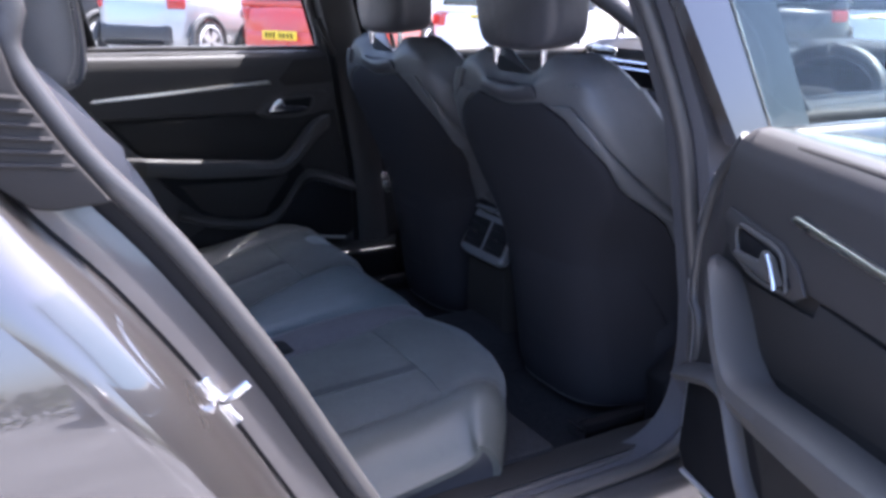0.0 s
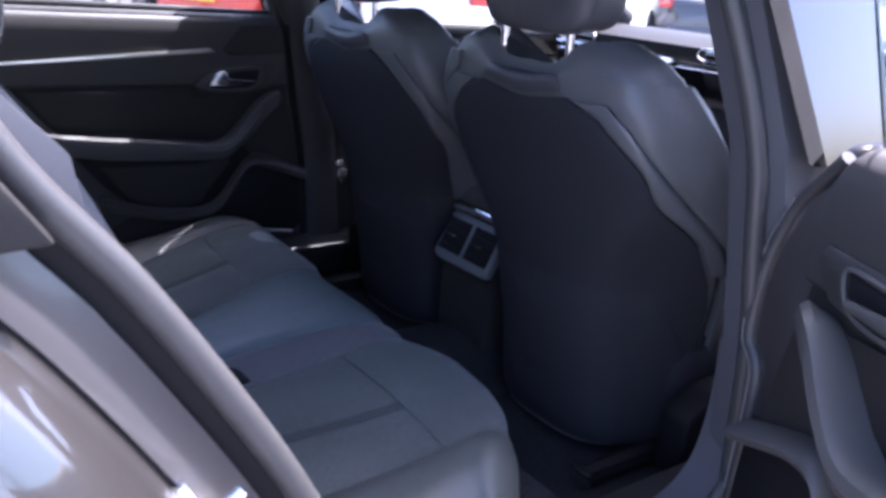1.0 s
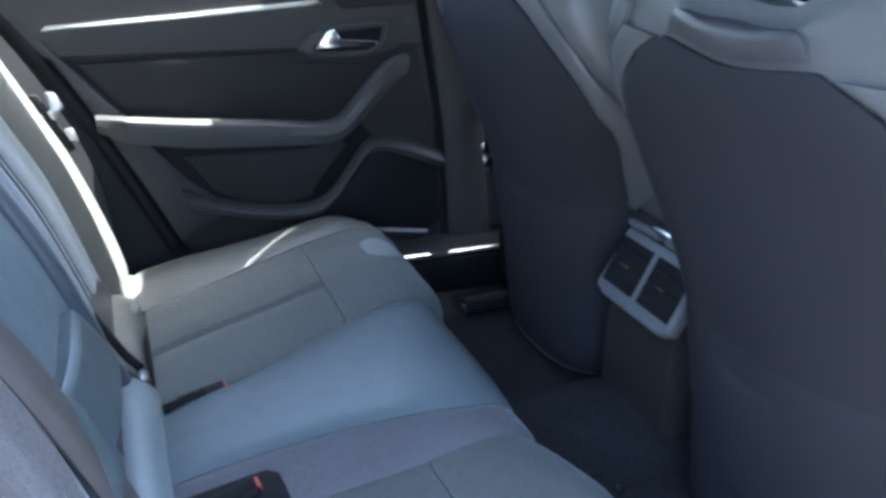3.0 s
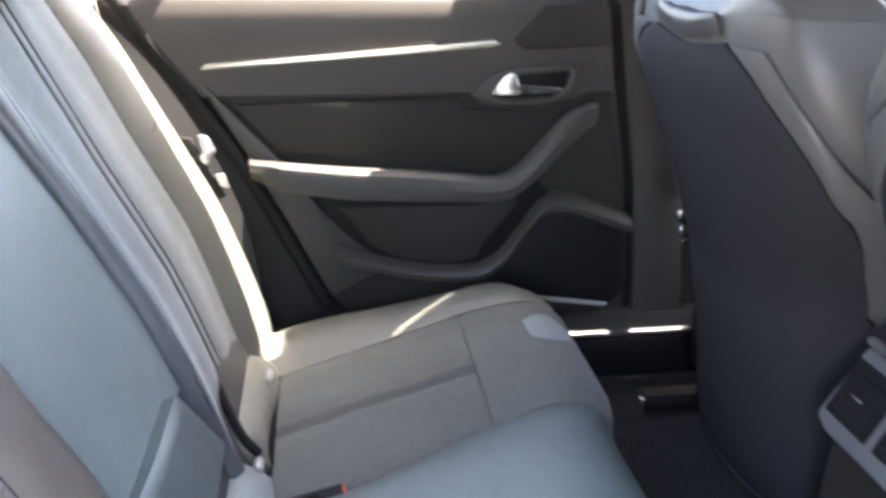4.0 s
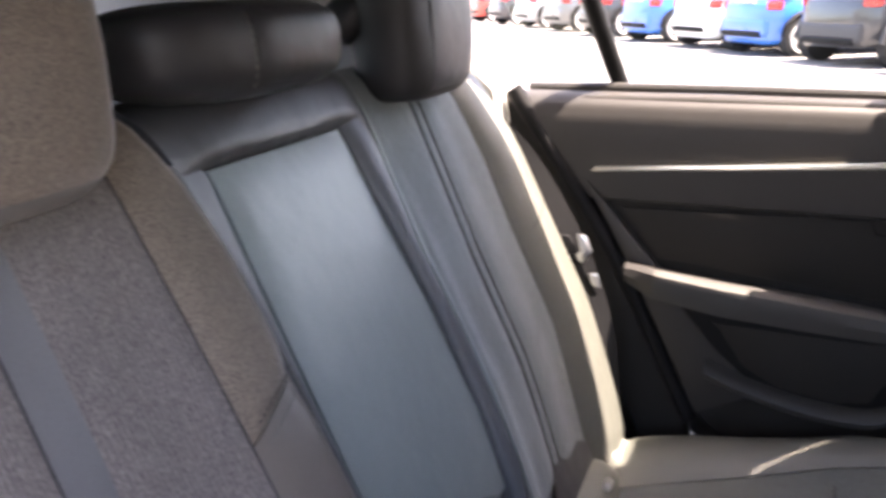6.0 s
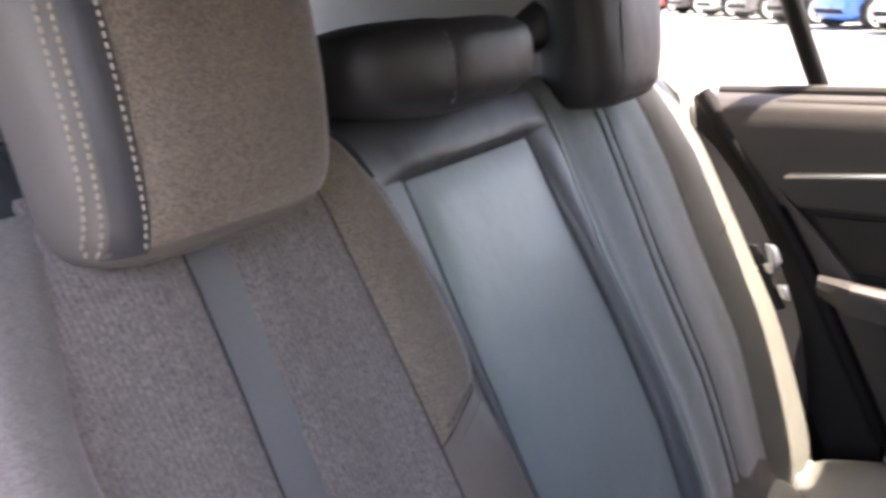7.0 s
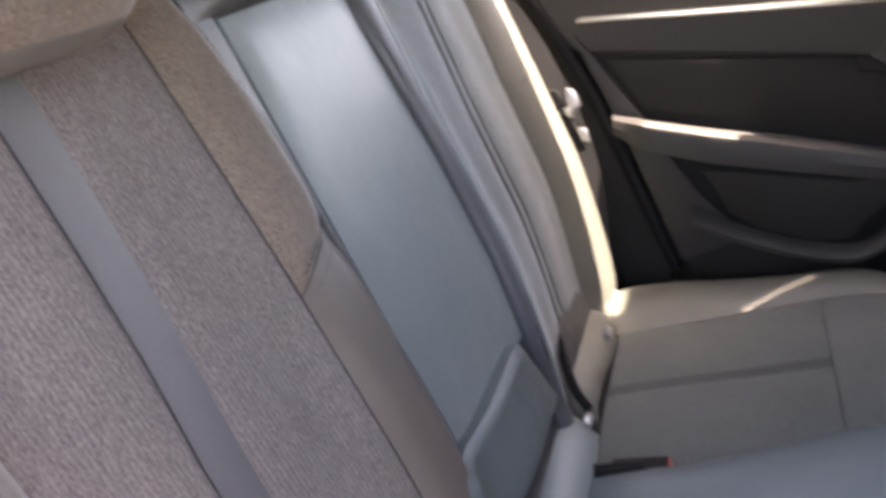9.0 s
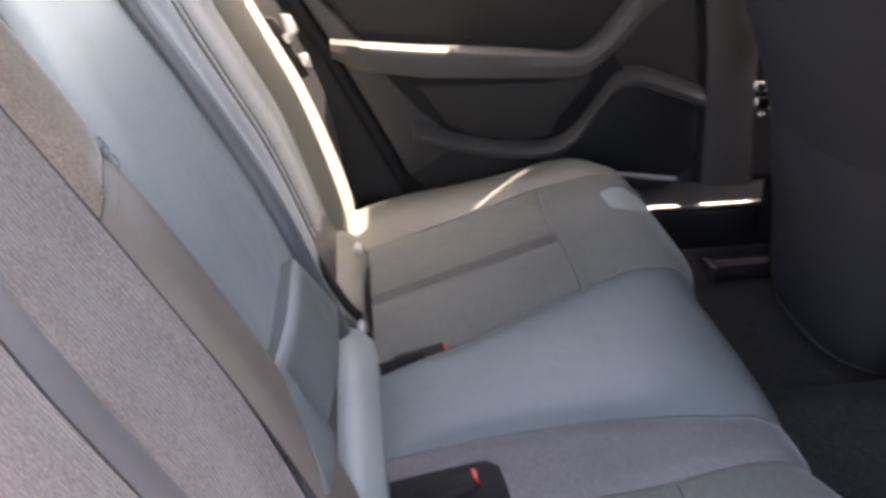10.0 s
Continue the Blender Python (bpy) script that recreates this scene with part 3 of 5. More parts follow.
part("seat_side", grid(lambda a, b: (lambda p: Vector((p.x, -0.684, p.z + (0.235 - p.z) * b)))(seat(-0.683, 0.03 + (V1 - 0.03) * a)), 30, 4), M["leather_dark"], bench, "dark cushion side")
part("seat_base", box((0.245, 0, 0.285), (0.49, 1.33, 0.14), 0.02), M["carpet"], bench, "dark seat base")

# the band between backrest and cushions
def band(y, v):
    x0 = float(np.interp(abs(y), [0, 0.18, 0.29, 0.37, 0.51, 0.62], [-0.028, -0.030, -0.032, -0.050, -0.056, -0.052]))
    x1 = float(np.interp(abs(y), [0, 0.16, 0.21, 0.306, 0.388, 0.54, 0.62], [0.040, 0.043, 0.036, 0.018, 0.020, 0.038, 0.045]))
    return Vector((x0 + (x1 - x0) * v, y, 0.405 - 0.046 * v))


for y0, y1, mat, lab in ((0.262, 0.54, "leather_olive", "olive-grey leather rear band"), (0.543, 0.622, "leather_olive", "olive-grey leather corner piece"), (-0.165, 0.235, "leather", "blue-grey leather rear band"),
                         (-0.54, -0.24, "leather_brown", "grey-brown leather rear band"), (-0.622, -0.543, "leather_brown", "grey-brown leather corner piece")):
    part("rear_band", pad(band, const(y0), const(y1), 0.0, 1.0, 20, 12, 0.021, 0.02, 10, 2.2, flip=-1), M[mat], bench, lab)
part("belt_slot", tube([(-0.052, 0.345, 0.452), (-0.030, 0.290, 0.440), (-0.008, 0.245, 0.424), (0.012, 0.240, 0.400)], 0.007, 10, 14, 0.9), M["black"], bench, "black belt slot")
for y in (0.457, 0.216, -0.216, -0.457):
    part("anchor_stud", box((0.013, y, 0.3985), (0.013, 0.026, 0.012), 0.004, 3, turn=(0, 38, 0)), M["alloy"], bench, "small bright anchor stud")


def rear_headrest(centre, half_o, half_y, half_z, side, e1=0.32, e2=0.42, flare=0.08, wedge=0.0):
    up, out = Vector((-0.10, 0, 0.995)), Vector((0.995, 0, 0.10))
    m = Matrix((out, (0, 1, 0), up)).transposed().to_4x4()
    m.translation = centre
    def taper(y, k):
        return 1 - (flare if y < 0 else 0.08) * step(-0.35, 1, -k)
    def bend(p):
        k = p.z / half_z
        q = Vector((p.x, p.y * taper(p.y, k), p.z * (1 - wedge * step(0.0, 0.13, -p.y - 0.03)) if p.z < 0 else p.z))
        if p.x < 0:
            q.y *= 1 - 0.25 * min(1, -p.x / half_o)
        q.x += 0.012 * (1 - (p.y / half_y) ** 2) - 0.01 * k * k
        return m @ q
    def ear(p):
        # a wedge that draws in towards its top
        k = max(0.0, p.z / ear_z)
        return m @ Vector((p.x * (1 - 0.45 * k) - 0.050 + 0.035 * k, p.y * (1 - 0.22 * k), p.z + 0.45 * ear_z))
    ear_z = min(0.043, half_z * 0.75)
    hr = part("headrest", blob((0, 0, 0), (half_o, half_y, half_z), e1, e2, nu=56, nv=28, shape=bend), side, bench, "padded leather headrest")
    part("headrest_wing", blob((0, 0, 0), (0.044, half_y + 0.004, ear_z), 0.6, 0.6, nu=40, nv=20, shape=ear), side, hr)
    def face(y, v):
        k, h = abs(v / half_z), abs(y / half_y)
        h = h / taper(y, v / half_z)
        # front of the rounded block
        c = (1 - min(0.98, k) ** (2 / e1)) ** (e1 / 2)
        w = min(0.985, h / max(c, 0.2))
        q = Vector((half_o * c * (1 - w ** (2 / e2)) ** (e2 / 2), y, v))
        q.x += 0.012 * (1 - (y / half_y) ** 2) - 0.01 * k * k
        return m @ q
    return hr, face


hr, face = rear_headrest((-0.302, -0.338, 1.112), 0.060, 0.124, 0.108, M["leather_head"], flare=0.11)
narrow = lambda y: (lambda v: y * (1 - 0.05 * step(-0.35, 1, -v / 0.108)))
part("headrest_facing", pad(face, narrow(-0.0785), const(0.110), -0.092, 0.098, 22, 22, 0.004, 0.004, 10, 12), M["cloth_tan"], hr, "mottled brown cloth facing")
part("headrest_band", pad(face, narrow(-0.1025), narrow(-0.080), -0.096, 0.100, 5, 22, 0.002, 0.004), M["leather_dark"], hr, "dark leather band")
for y in (-0.1115, -0.1055, -0.0835):
    part("stitching", stitches(face, narrow(y), -0.09, 0.095, 0.003, 0.0058, 0.0034, 0.0009), M["stitch"], hr, "pale thread")["kind"] = "stuff"
# Far and middle headrests are darkened for the shade they stand in.
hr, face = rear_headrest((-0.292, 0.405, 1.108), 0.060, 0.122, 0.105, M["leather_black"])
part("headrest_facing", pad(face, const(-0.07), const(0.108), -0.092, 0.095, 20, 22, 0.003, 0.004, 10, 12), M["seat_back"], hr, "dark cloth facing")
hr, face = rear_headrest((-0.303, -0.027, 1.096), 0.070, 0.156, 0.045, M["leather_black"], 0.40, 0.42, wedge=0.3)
part("headrest_facing", pad(face, const(-0.045), const(0.142), -0.032, 0.034, 24, 14, 0.003, 0.004, 10, 10), M["leather_black"], hr, "leather facing blackened for shade at the bench top")
part("stitching", stitches(face, const(-0.052), -0.032, 0.034, 0.002), M["leather_brown"], hr, "brown thread")["kind"] = "stuff"
for y, s in ((-0.40, 0.74), (-0.29, 0.74), (0.36, 0.73), (0.46, 0.73)):
    a = ROOT_B + UP_B * s + OUT_B * -0.02 + Vector((0, y, 0))
    part("headrest_post", tube([a - UP_B * 0.03, a + UP_B * 0.06], 0.006, 10), M["chrome"], bench, "chrome post")

# buckles standing in the seams
def buckle(x, y, z, lean, group="seat belt buckles"):
    b = base("belt_buckle", "black seat belt buckle with a red release button", "buckle", group)
    m = pose(x, y, z, 0, lean, 6)
    bm = box((-0.03, 0, 0), (0.075, 0.030, 0.020), 0.006, 3)
    bmesh.ops.transform(bm, matrix=m, verts=bm.verts)
    part("housing", bm, M["black"], b)
    bm = box((0.004, 0, 0.003), (0.010, 0.022, 0.012), 0.003)
    bmesh.ops.transform(bm, matrix=m, verts=bm.verts)
    part("release_button", bm, M["red"], b, "red release button")


# Black patches laid on the cushion for the shade in the buckle recesses.
part("buckle_well_shade", pad(lambda y, v: seat(y, v).lerp(seat_mid(y, v), step(-0.16, -0.06, y)) + Vector((0, 0, 0.008)), const(-0.152), lambda v: -0.092 - 0.02 * step(0.22, 0.26, v), v_of(0.03), v_of(0.158), 10, 10, 0.003, 0.012, flip=-1), M["black"], bench, "black patch laid on the cushion as buckle recess shade")
part("buckle_well_shade", tube([(0.035, 0.123, 0.388), (0.065, 0.126, 0.394), (0.095, 0.132, 0.399)], 0.011, 8, 12, 0.8), M["black"], bench, "black patch laid on the cushion as buckle recess shade")
buckle(0.121, 0.141, 0.396, -10)
buckle(0.125, -0.118, 0.408, -16)

# ---- front seats ----
BACK_X = curve([0.27, 0.45, 0.60, 0.80, 0.93, 0.98, 1.02], [0.740, 0.715, 0.685, 0.632, 0.588, 0.582, 0.60])
REAR_W = curve([0.27, 0.46, 0.60, 0.67, 0.72, 0.78, 0.85, 0.92, 0.96, 0.985, 1.02], [0.165, 0.165, 0.172, 0.187, 0.215, 0.247, 0.270, 0.268, 0.250, 0.222, 0.155])
WING_W = curve([0.27, 0.50, 0.65, 0.75, 0.85, 0.93, 0.97, 1.0, 1.02], [0.21, 0.24, 0.275, 0.305, 0.315, 0.303, 0.270, 0.235, 0.19])
ROUND = curve([0.3, 0.55, 0.64, 0.78, 0.93], [1.0, 1.0, 0.8, 0.5, 0.0])
# edges of the back panel and its edging: on the door side they wrap further round than on the tunnel side
ZP, ZS = [0.34, 0.58, 0.65, 0.73, 0.76, 0.80, 0.86, 0.90, 0.93, 0.945], [0.34, 0.66, 0.72, 0.77, 0.82, 0.87, 0.92, 0.945]
PANEL_DOOR = curve(ZP, [12.3, 12.3, 12.4, 12.8, 13.3, 14.1, 15.0, 15.7, 16.3, 17.0])
SEAM_DOOR = curve(ZS, [11.9, 11.9, 12.3, 12.85, 13.5, 14.2, 15.2, 16.0])
PANEL_TUNNEL = curve(ZP, [13.7, 13.4, 13.4, 13.6, 13.8, 14.6, 15.4, 15.95, 16.5, 17.0])
SEAM_TUNNEL = curve(ZS, [12.4, 12.4, 12.7, 13.1, 13.75, 14.5, 15.3, 16.0])
THICK = curve([0.3, 0.6, 0.9, 1.02], [0.15, 0.14, 0.11, 0.06])
WING = curve([0.3, 0.5, 0.8, 0.95, 1.02], [0.03, 0.06, 0.06, 0.03, 0.0])


def front_seat(yc, xs=0.0, group="front seats"):
    """xs: how far the seat is slid forward on its rails."""
    st = base("front_seat", "charcoal leather front seat seen from behind, with chrome headrest posts", "car seat", group)
    def section(z):
        w, v, x, t, g, r = REAR_W(z), WING_W(z), BACK_X(z) + xs, THICK(z), WING(z), ROUND(z)
        half = [(0.0, t - 0.02), (0.3 * v, t - 0.015), (0.66 * v, t + 0.2 * g), (0.90 * v, t + g + 0.015), (v, t + g), (w + 0.5 * (v - w), 0.5 * t + 0.04 + 0.02 * r),
                (w, 0.035 + 0.03 * r), (0.92 * w, 0.008 + 0.03 * r), (0.72 * w, 0.01 * r - 0.004), (0.4 * w, -0.010), (0.0, -0.013)]
        pts = []
        for y, dx in [(-y, dx) for y, dx in half[8:0:-1]] + half + [(-half[9][0], half[9][1])]:
            rise = 0.046 * step(0.90, 1.0, z) * step(0.070, 0.125, abs(y)) - 0.016 * step(0.95, 1.02, z)
            pts.append(Vector((x + dx, yc + y, z + rise)))
        return pts
    def hull(k, z):
        """The seat's skin: k counts round the section, 18 at the middle of its rear."""
        p = section(min(max(z, 0.27), 1.02))
        i = math.floor(k)
        t = k - i
        a, b, c, d = (p[(i + j) % 20] for j in (-1, 0, 1, 2))
        return 0.5 * (2 * b + (c - a) * t + (2 * a - 5 * b + 4 * c - d) * t * t + (3 * b - a - 3 * c + d) * t**3)
    zs = [0.27 + 0.75 * (1 - (1 - k / 30) ** 1.35) for k in range(31)]
    part("backrest", loft([[hull(k / 2, z).lerp(Vector((0.72 + xs, yc, z)), 0.045) for k in range(40)] for z in zs]), M["leather_front"], st)
    part("lower_cover", pad(hull, const(11.2), const(24.8), lambda a: 0.275, lambda a: 0.36 + 0.27 * step(0.4, 2.4, 13.6 * min(a, 1 - a)), 60, 16, 0.009, 0.004, 10, 10), M["seat_shell"], st, "dark lower seat cover")
    far = lambda f: (lambda z: 36 - f(z))
    pl, sl = (PANEL_TUNNEL, SEAM_TUNNEL) if yc < 0 else (PANEL_DOOR, SEAM_DOOR)
    pr, sr = (PANEL_DOOR, SEAM_DOOR) if yc < 0 else (PANEL_TUNNEL, SEAM_TUNNEL)
    part("back_panel", pad(hull, pl, far(pr), 0.36, 0.943, 26, 30, 0.005, 0.006, 8, 14), M["seat_shell"], st, "dark moulded back panel")
    for p, q, wrap in ((pl, sl, lambda f: f), (pr, sr, far)):
        low = 0.66 if p is PANEL_DOOR else 0.50
        lims = [wrap(q), wrap(shifted(p, -0.10))]
        sides = [wrap(const(10.9)), wrap(shifted(q, -0.13))]
        if wrap is far:
            lims.reverse()
            sides.reverse()
        part("back_edging", pad(hull, *lims, low, 0.94, 8, 28, 0.004, 0.006), M["leather_front"], st, "grey leather edging")
        part("side_bolster", pad(hull, *sides, 0.36, 0.965, 12, 30, 0.008, 0.008), M["leather_front"], st, "grey leather side bolster")
    part("shoulder_yoke", pad(hull, const(17.05), const(18.95), 0.950, 1.0, 18, 10, 0.005, 0.006, 8, 4), M["seat_back"], st, "charcoal leather shoulder yoke")
    part("map_pocket", pad(hull, const(16.5), const(19.5), const(0.38), lambda a: 0.585 + 0.03 * abs(2 * a - 1) ** 2, 16, 14, 0.012, -0.004, 3, 10), M["seat_shell"], st, "stretched dark map pocket")
    for sg in (-1, 1):
        part("headrest_post", tube([(0.606 + xs, yc + sg * 0.083, 0.98), (0.600 + xs, yc + sg * 0.083, 1.09)], 0.0075, 12), M["chrome"], st, "chrome post")
        part("post_collar", tube([(0.607 + xs, yc + sg * 0.083, 0.985), (0.606 + xs, yc + sg * 0.083, 1.010)], 0.013, 14), M["black"], st, "black collar")
    def bend(p):
        return Vector((p.x + 0.02 * (p.y / 0.14) ** 2, p.y * (1 - 0.12 * (p.z / 0.1) ** 2 * (1 if p.z < 0 else 0.4)), p.z))
    part("headrest", blob((0.605 + xs, yc, 1.160), (0.055, 0.142, 0.107), 0.30, 0.38, (0, -6, 0), 48, 24, bend), M["seat_back"], st, "dark leather headrest")
    part("cushion", blob((1.10 + xs, yc, 0.46), (0.27, 0.250, 0.085), 0.4, 0.35, (0, -8, 0)), M["seat_shell"], st)
    for sg in (-1, 1):
        # Side trim added this wide to block sun that would streak the floor.
        part("side_trim", slab([(x + xs, yc + sg * 0.245, z) for x, z in ((0.80, 0.27), (0.79, 0.40), (0.86, 0.44), (1.30, 0.46), (1.34, 0.40), (1.30, 0.27))], (0, sg * 0.070, 0), 0.014, 3), M["black"], st, "black seat side trim, added to block sun")
    part("seat_rail", tube([(0.66 + xs, yc - 0.2, 0.265), (1.25 + xs, yc - 0.2, 0.265)], 0.022, 8), M["black"], st)
    part("seat_rail", tube([(0.66 + xs, yc + 0.2, 0.265), (1.25 + xs, yc + 0.2, 0.265)], 0.022, 8), M["black"], st)
    for sg in (-1, 1):
        part("rail_cap", box((0.655 + xs, yc + sg * 0.2, 0.268), (0.012, 0.05, 0.03), 0.004), M["chrome"], st, "bright rail end")
    return st


front_seat(-0.32)
front_seat(0.322, 0.018)

# ---- the car's shell ----
def shell(name, bm, mat, label, cat="car body", **kw):
    return tagged(part(name, bm, mat, **kw), label, cat, kind="structure")


shell("floor", box((0.75, 0, 0.225), (2.5, 1.46, 0.03), 0.0), M["carpet"], "black carpeted car floor", "floor")
shell("floor_tunnel", loft([[Vector((x, y, z)) for y, z in ((-0.17, 0.235), (-0.12, 0.30), (-0.06, 0.325), (0.06, 0.325), (0.12, 0.30), (0.17, 0.235))] for x in (0.44, 0.7, 1.4)]), M["carpet"], "black carpeted centre tunnel", "floor")
for sg in (-1, 1):
    sl = shell("door_sill", box((0.52, sg * 0.755, 0.27), (1.30, 0.17, 0.125), 0.022, 3), M["flange"], "grey painted door sill", "sill")
    part("sill_trim", box((0.52, sg * 0.661, 0.282), (1.30, 0.022, 0.09), 0.006), M["black"], sl, "black sill trim")
    # The near plate takes darker trim in place of shade on it.
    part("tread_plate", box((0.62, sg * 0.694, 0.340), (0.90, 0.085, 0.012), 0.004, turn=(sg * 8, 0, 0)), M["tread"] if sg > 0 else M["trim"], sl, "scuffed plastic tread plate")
    part("tread_seal", tube([(0.12, sg * 0.742, 0.338), (0.5, sg * 0.742, 0.338), (1.0, sg * 0.742, 0.338)], 0.011, 8), M["rubber"], sl, "black rubber seal")
    tagged(part("wheel_arch_trim", box((-0.14, sg * 0.70, 0.44), (0.22, 0.10, 0.34), 0.03, 3, (0, -24, 0)), M["black"]), "dark plastic trim beside the rear seat", "trim", kind="structure")

# roof and headliner, open over the windscreen and the rear glass
def roof_fn(a, b):
    x = -1.0 + 2.60 * a
    y = (b - 0.5) * 2
    z = 1.415 - 0.05 * ((x - 0.55) / 1.05) ** 2
    # Edge is shaped unseen to steer sunlight: wider forward, notched for the slit.
    return Vector((x, y * (0.601 - 0.06 * max(0, -x) - (0.025 if y > 0 else 0.0) * step(0.50, 0.57, x) * (1 - step(0.72, 0.80, x)) + 0.025 * (step(0.72, 0.80, x) if y > 0 else min(1, max(0, (x - 0.30) / 0.45))) + 0.092 * step(0.86, 1.0, x)), z - 0.085 * y**2))


shell("roof", grid(roof_fn, 24, 20, thick=0.004), M["paint"], "grey painted car roof", "roof")
shell("headliner", grid(lambda a, b: roof_fn(a, b) + Vector((0, 0, -0.03)), 24, 20), M["headliner"], "dark cloth headliner", "ceiling")
for sg in (-1, 1):
    shell("roof_rail", tube([(-0.66, sg * 0.525, 1.285), (0.0, sg * 0.552, 1.335), (0.7, sg * 0.565, 1.345), (1.25, sg * 0.585, 1.30), (1.9, sg * 0.66, 1.02)], 0.036, 12, flat=0.8), M["headliner"], "dark trimmed roof rail", "trim")
    shell("lower_side", box((1.35, sg * 0.86, 0.60), (1.18, 0.07, 0.72), 0.03, 3), M["paint"], "grey painted lower front door skin", "car body")

# plates added unseen above the far doors, slit for the cushion's sun streak
for o in ([(0.458, 0.56), (0.458, 0.676), (0.562, 0.681), (0.572, 0.75), (0.839, 0.751), (0.602, 0.566)], [(0.6045, 0.5645), (0.8425, 0.7485), (1.02, 0.7485), (1.02, 0.56)]):
    shell("sun_slit_plate", slab([(x, y, 1.343) for x, y in o], (0, 0, 0.004), 0.0), M["rubber"], "unseen plate over the doors, added to shape the sun streak", "trim")

# rear: parcel shelf, tailgate frame and glass
shell("parcel_shelf", grid(lambda a, b: Vector((-0.42 - 0.66 * a, (b - 0.5) * 1.24, 0.965 + 0.012 * a)), 12, 20, thick=0.02), M["black"], "black parcel shelf", "shelf")
shell("tailgate_trim", box((-1.125, 0, 1.073), (0.07, 1.26, 0.056), 0.010), M["black"], "black tailgate trim", "trim")
# Strip added to carry the bright line of light in its colour.
shell("shelf_edge_light", box((-1.105, 0, 1.033), (0.05, 1.24, 0.022), 0.004), M["edge_light"], "white strip for the bright light along the parcel shelf", "trim")
shell("shelf_riser", box((-1.10, 0, 0.985), (0.05, 1.24, 0.07), 0.006), M["carpet"], "dark riser under the shelf edge", "trim")
shell("tailgate", box((-1.36, 0, 0.74), (0.42, 1.60, 0.50), 0.06, 3), M["paint"], "grey painted tailgate", "car body")
g = shell("rear_window", grid(lambda a, b: Vector((-1.18 + 0.19 * a, (b - 0.5) * (1.28 - 0.18 * a), 1.10 + 0.20 * a - 0.03 * (2 * b - 1) ** 2)), 8, 10), M["glass_tint"], "tinted rear window", "window")
g.visible_shadow = False
for sg in (-1, 1):
    # Sun on the far pillar is put into its paler material.
    shell("rear_pillar", loft([[Vector((x + dx, sg * (y + dy), z)) for dx, dy in ((0, 0), (0.0, 0.10), (-w, 0.12), (-w, 0.02))] for x, y, z, w in ((-0.235, 0.672, 0.90, 0.56), (-0.25, 0.665, 0.985, 0.60), (-0.36, 0.62, 1.10, 0.78), (-0.50, 0.565, 1.25, 0.52), (-0.58, 0.54, 1.32, 0.42))]), M["trim_sunlit"] if sg > 0 else M["pillar"], "trimmed rear pillar beside the rear glass", "pillar")


def centre_pillar(sg):
    rows = ((0.30, 0.722, 0.715, 0.12), (0.40, 0.716, 0.712, 0.12), (0.62, 0.697, 0.71, 0.11), (0.80, 0.662, 0.705, 0.115), (0.95, 0.632, 0.695, 0.115), (1.13, 0.575, 0.655, 0.115), (1.33, 0.50, 0.59, 0.12))
    if sg > 0:
        rows = rows[:4] + ((0.95, 0.632, 0.690, 0.115), (1.13, 0.568, 0.660, 0.115), (1.33, 0.50, 0.615, 0.11))
    rings = []
    for z, x, y, w in rows:
        rings.append([Vector((x + dx, sg * (y + dy), z)) for dx, dy in ((0.0, 0.05), (0.006, 0.012), (0.025, 0.0), (w - 0.02, 0.0), (w, 0.012), (w + 0.006, 0.12 if sg > 0 else 0.10), (0.012, 0.12 if sg > 0 else 0.10))])
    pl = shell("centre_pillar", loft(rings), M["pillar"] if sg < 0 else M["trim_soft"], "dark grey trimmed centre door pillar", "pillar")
    out = [[Vector((x + dx, sg * (y + 0.125 + dy), z)) for dx, dy in ((-0.01, 0.0), (0.0, 0.02), (w + 0.09, 0.022), (w + 0.10, 0.0))] for z, x, y, w in (rows[3:] if sg > 0 else ((0.93, 0.672, 0.697, 0.090),) + rows[5:])]
    part("outer_cover", loft(out), M["gloss"], pl, "gloss black outer pillar cover")
    part("door_seal", tube([(x - 0.006, sg * (y + 0.065), z) for z, x, y, w in rows], 0.014, 10), M["rubber"], pl, "black rubber door seal")
    if sg > 0:
        part("belt_slider", box((0.60, sg * 0.688, 1.02), (0.02, 0.014, 0.12), 0.004, turn=(0, -26, 0)), M["trim"], pl, "dark belt height slider")
    return pl


centre_pillar(1)
centre_pillar(-1)

for sg in (-1, 1):
    if sg > 0:
        o = [(-0.235, 0.975), (-0.13, 0.838), (-0.035, 0.683), (0.035, 0.545), (0.10, 0.41), (0.13, 0.25), (-0.75, 0.25), (-0.75, 0.975)]
    else:
        o = [(-0.36, 0.975), (-0.26, 0.838), (-0.14, 0.683), (-0.06, 0.545), (0.0, 0.41), (0.03, 0.25), (-0.75, 0.25), (-0.75, 0.975)]
    shell("quarter_trim_panel", slab([(x, sg * 0.728, z) for x, z in o], (0, sg * 0.04, 0), 0.006), M["trim"], "dark brown-black plastic trim behind the rear door", "trim")

# the rear door opening on the camera's side: seal, painted flange and rear quarter
SEAL = [(-0.40, 1.25), (-0.355, 1.143), (-0.362, 1.10), (-0.35, 1.065), (-0.297, 0.976), (-0.214, 0.871), (-0.108, 0.707), (-0.03, 0.565), (0.023, 0.468), (0.075, 0.385), (0.16, 0.345)]
seal_curve = spline([(x, 0, z) for x, z in SEAL], 60)
opening = base("door_opening", "rear door opening with rubber seal, painted flange and chrome striker", "car body", kind="structure")
part("seal", tube([(x + 0.006, -0.79, z + 0.004) for x, z in SEAL], 0.0145, 12, 60), M["rubber"], opening, "thick ribbed rubber door seal")
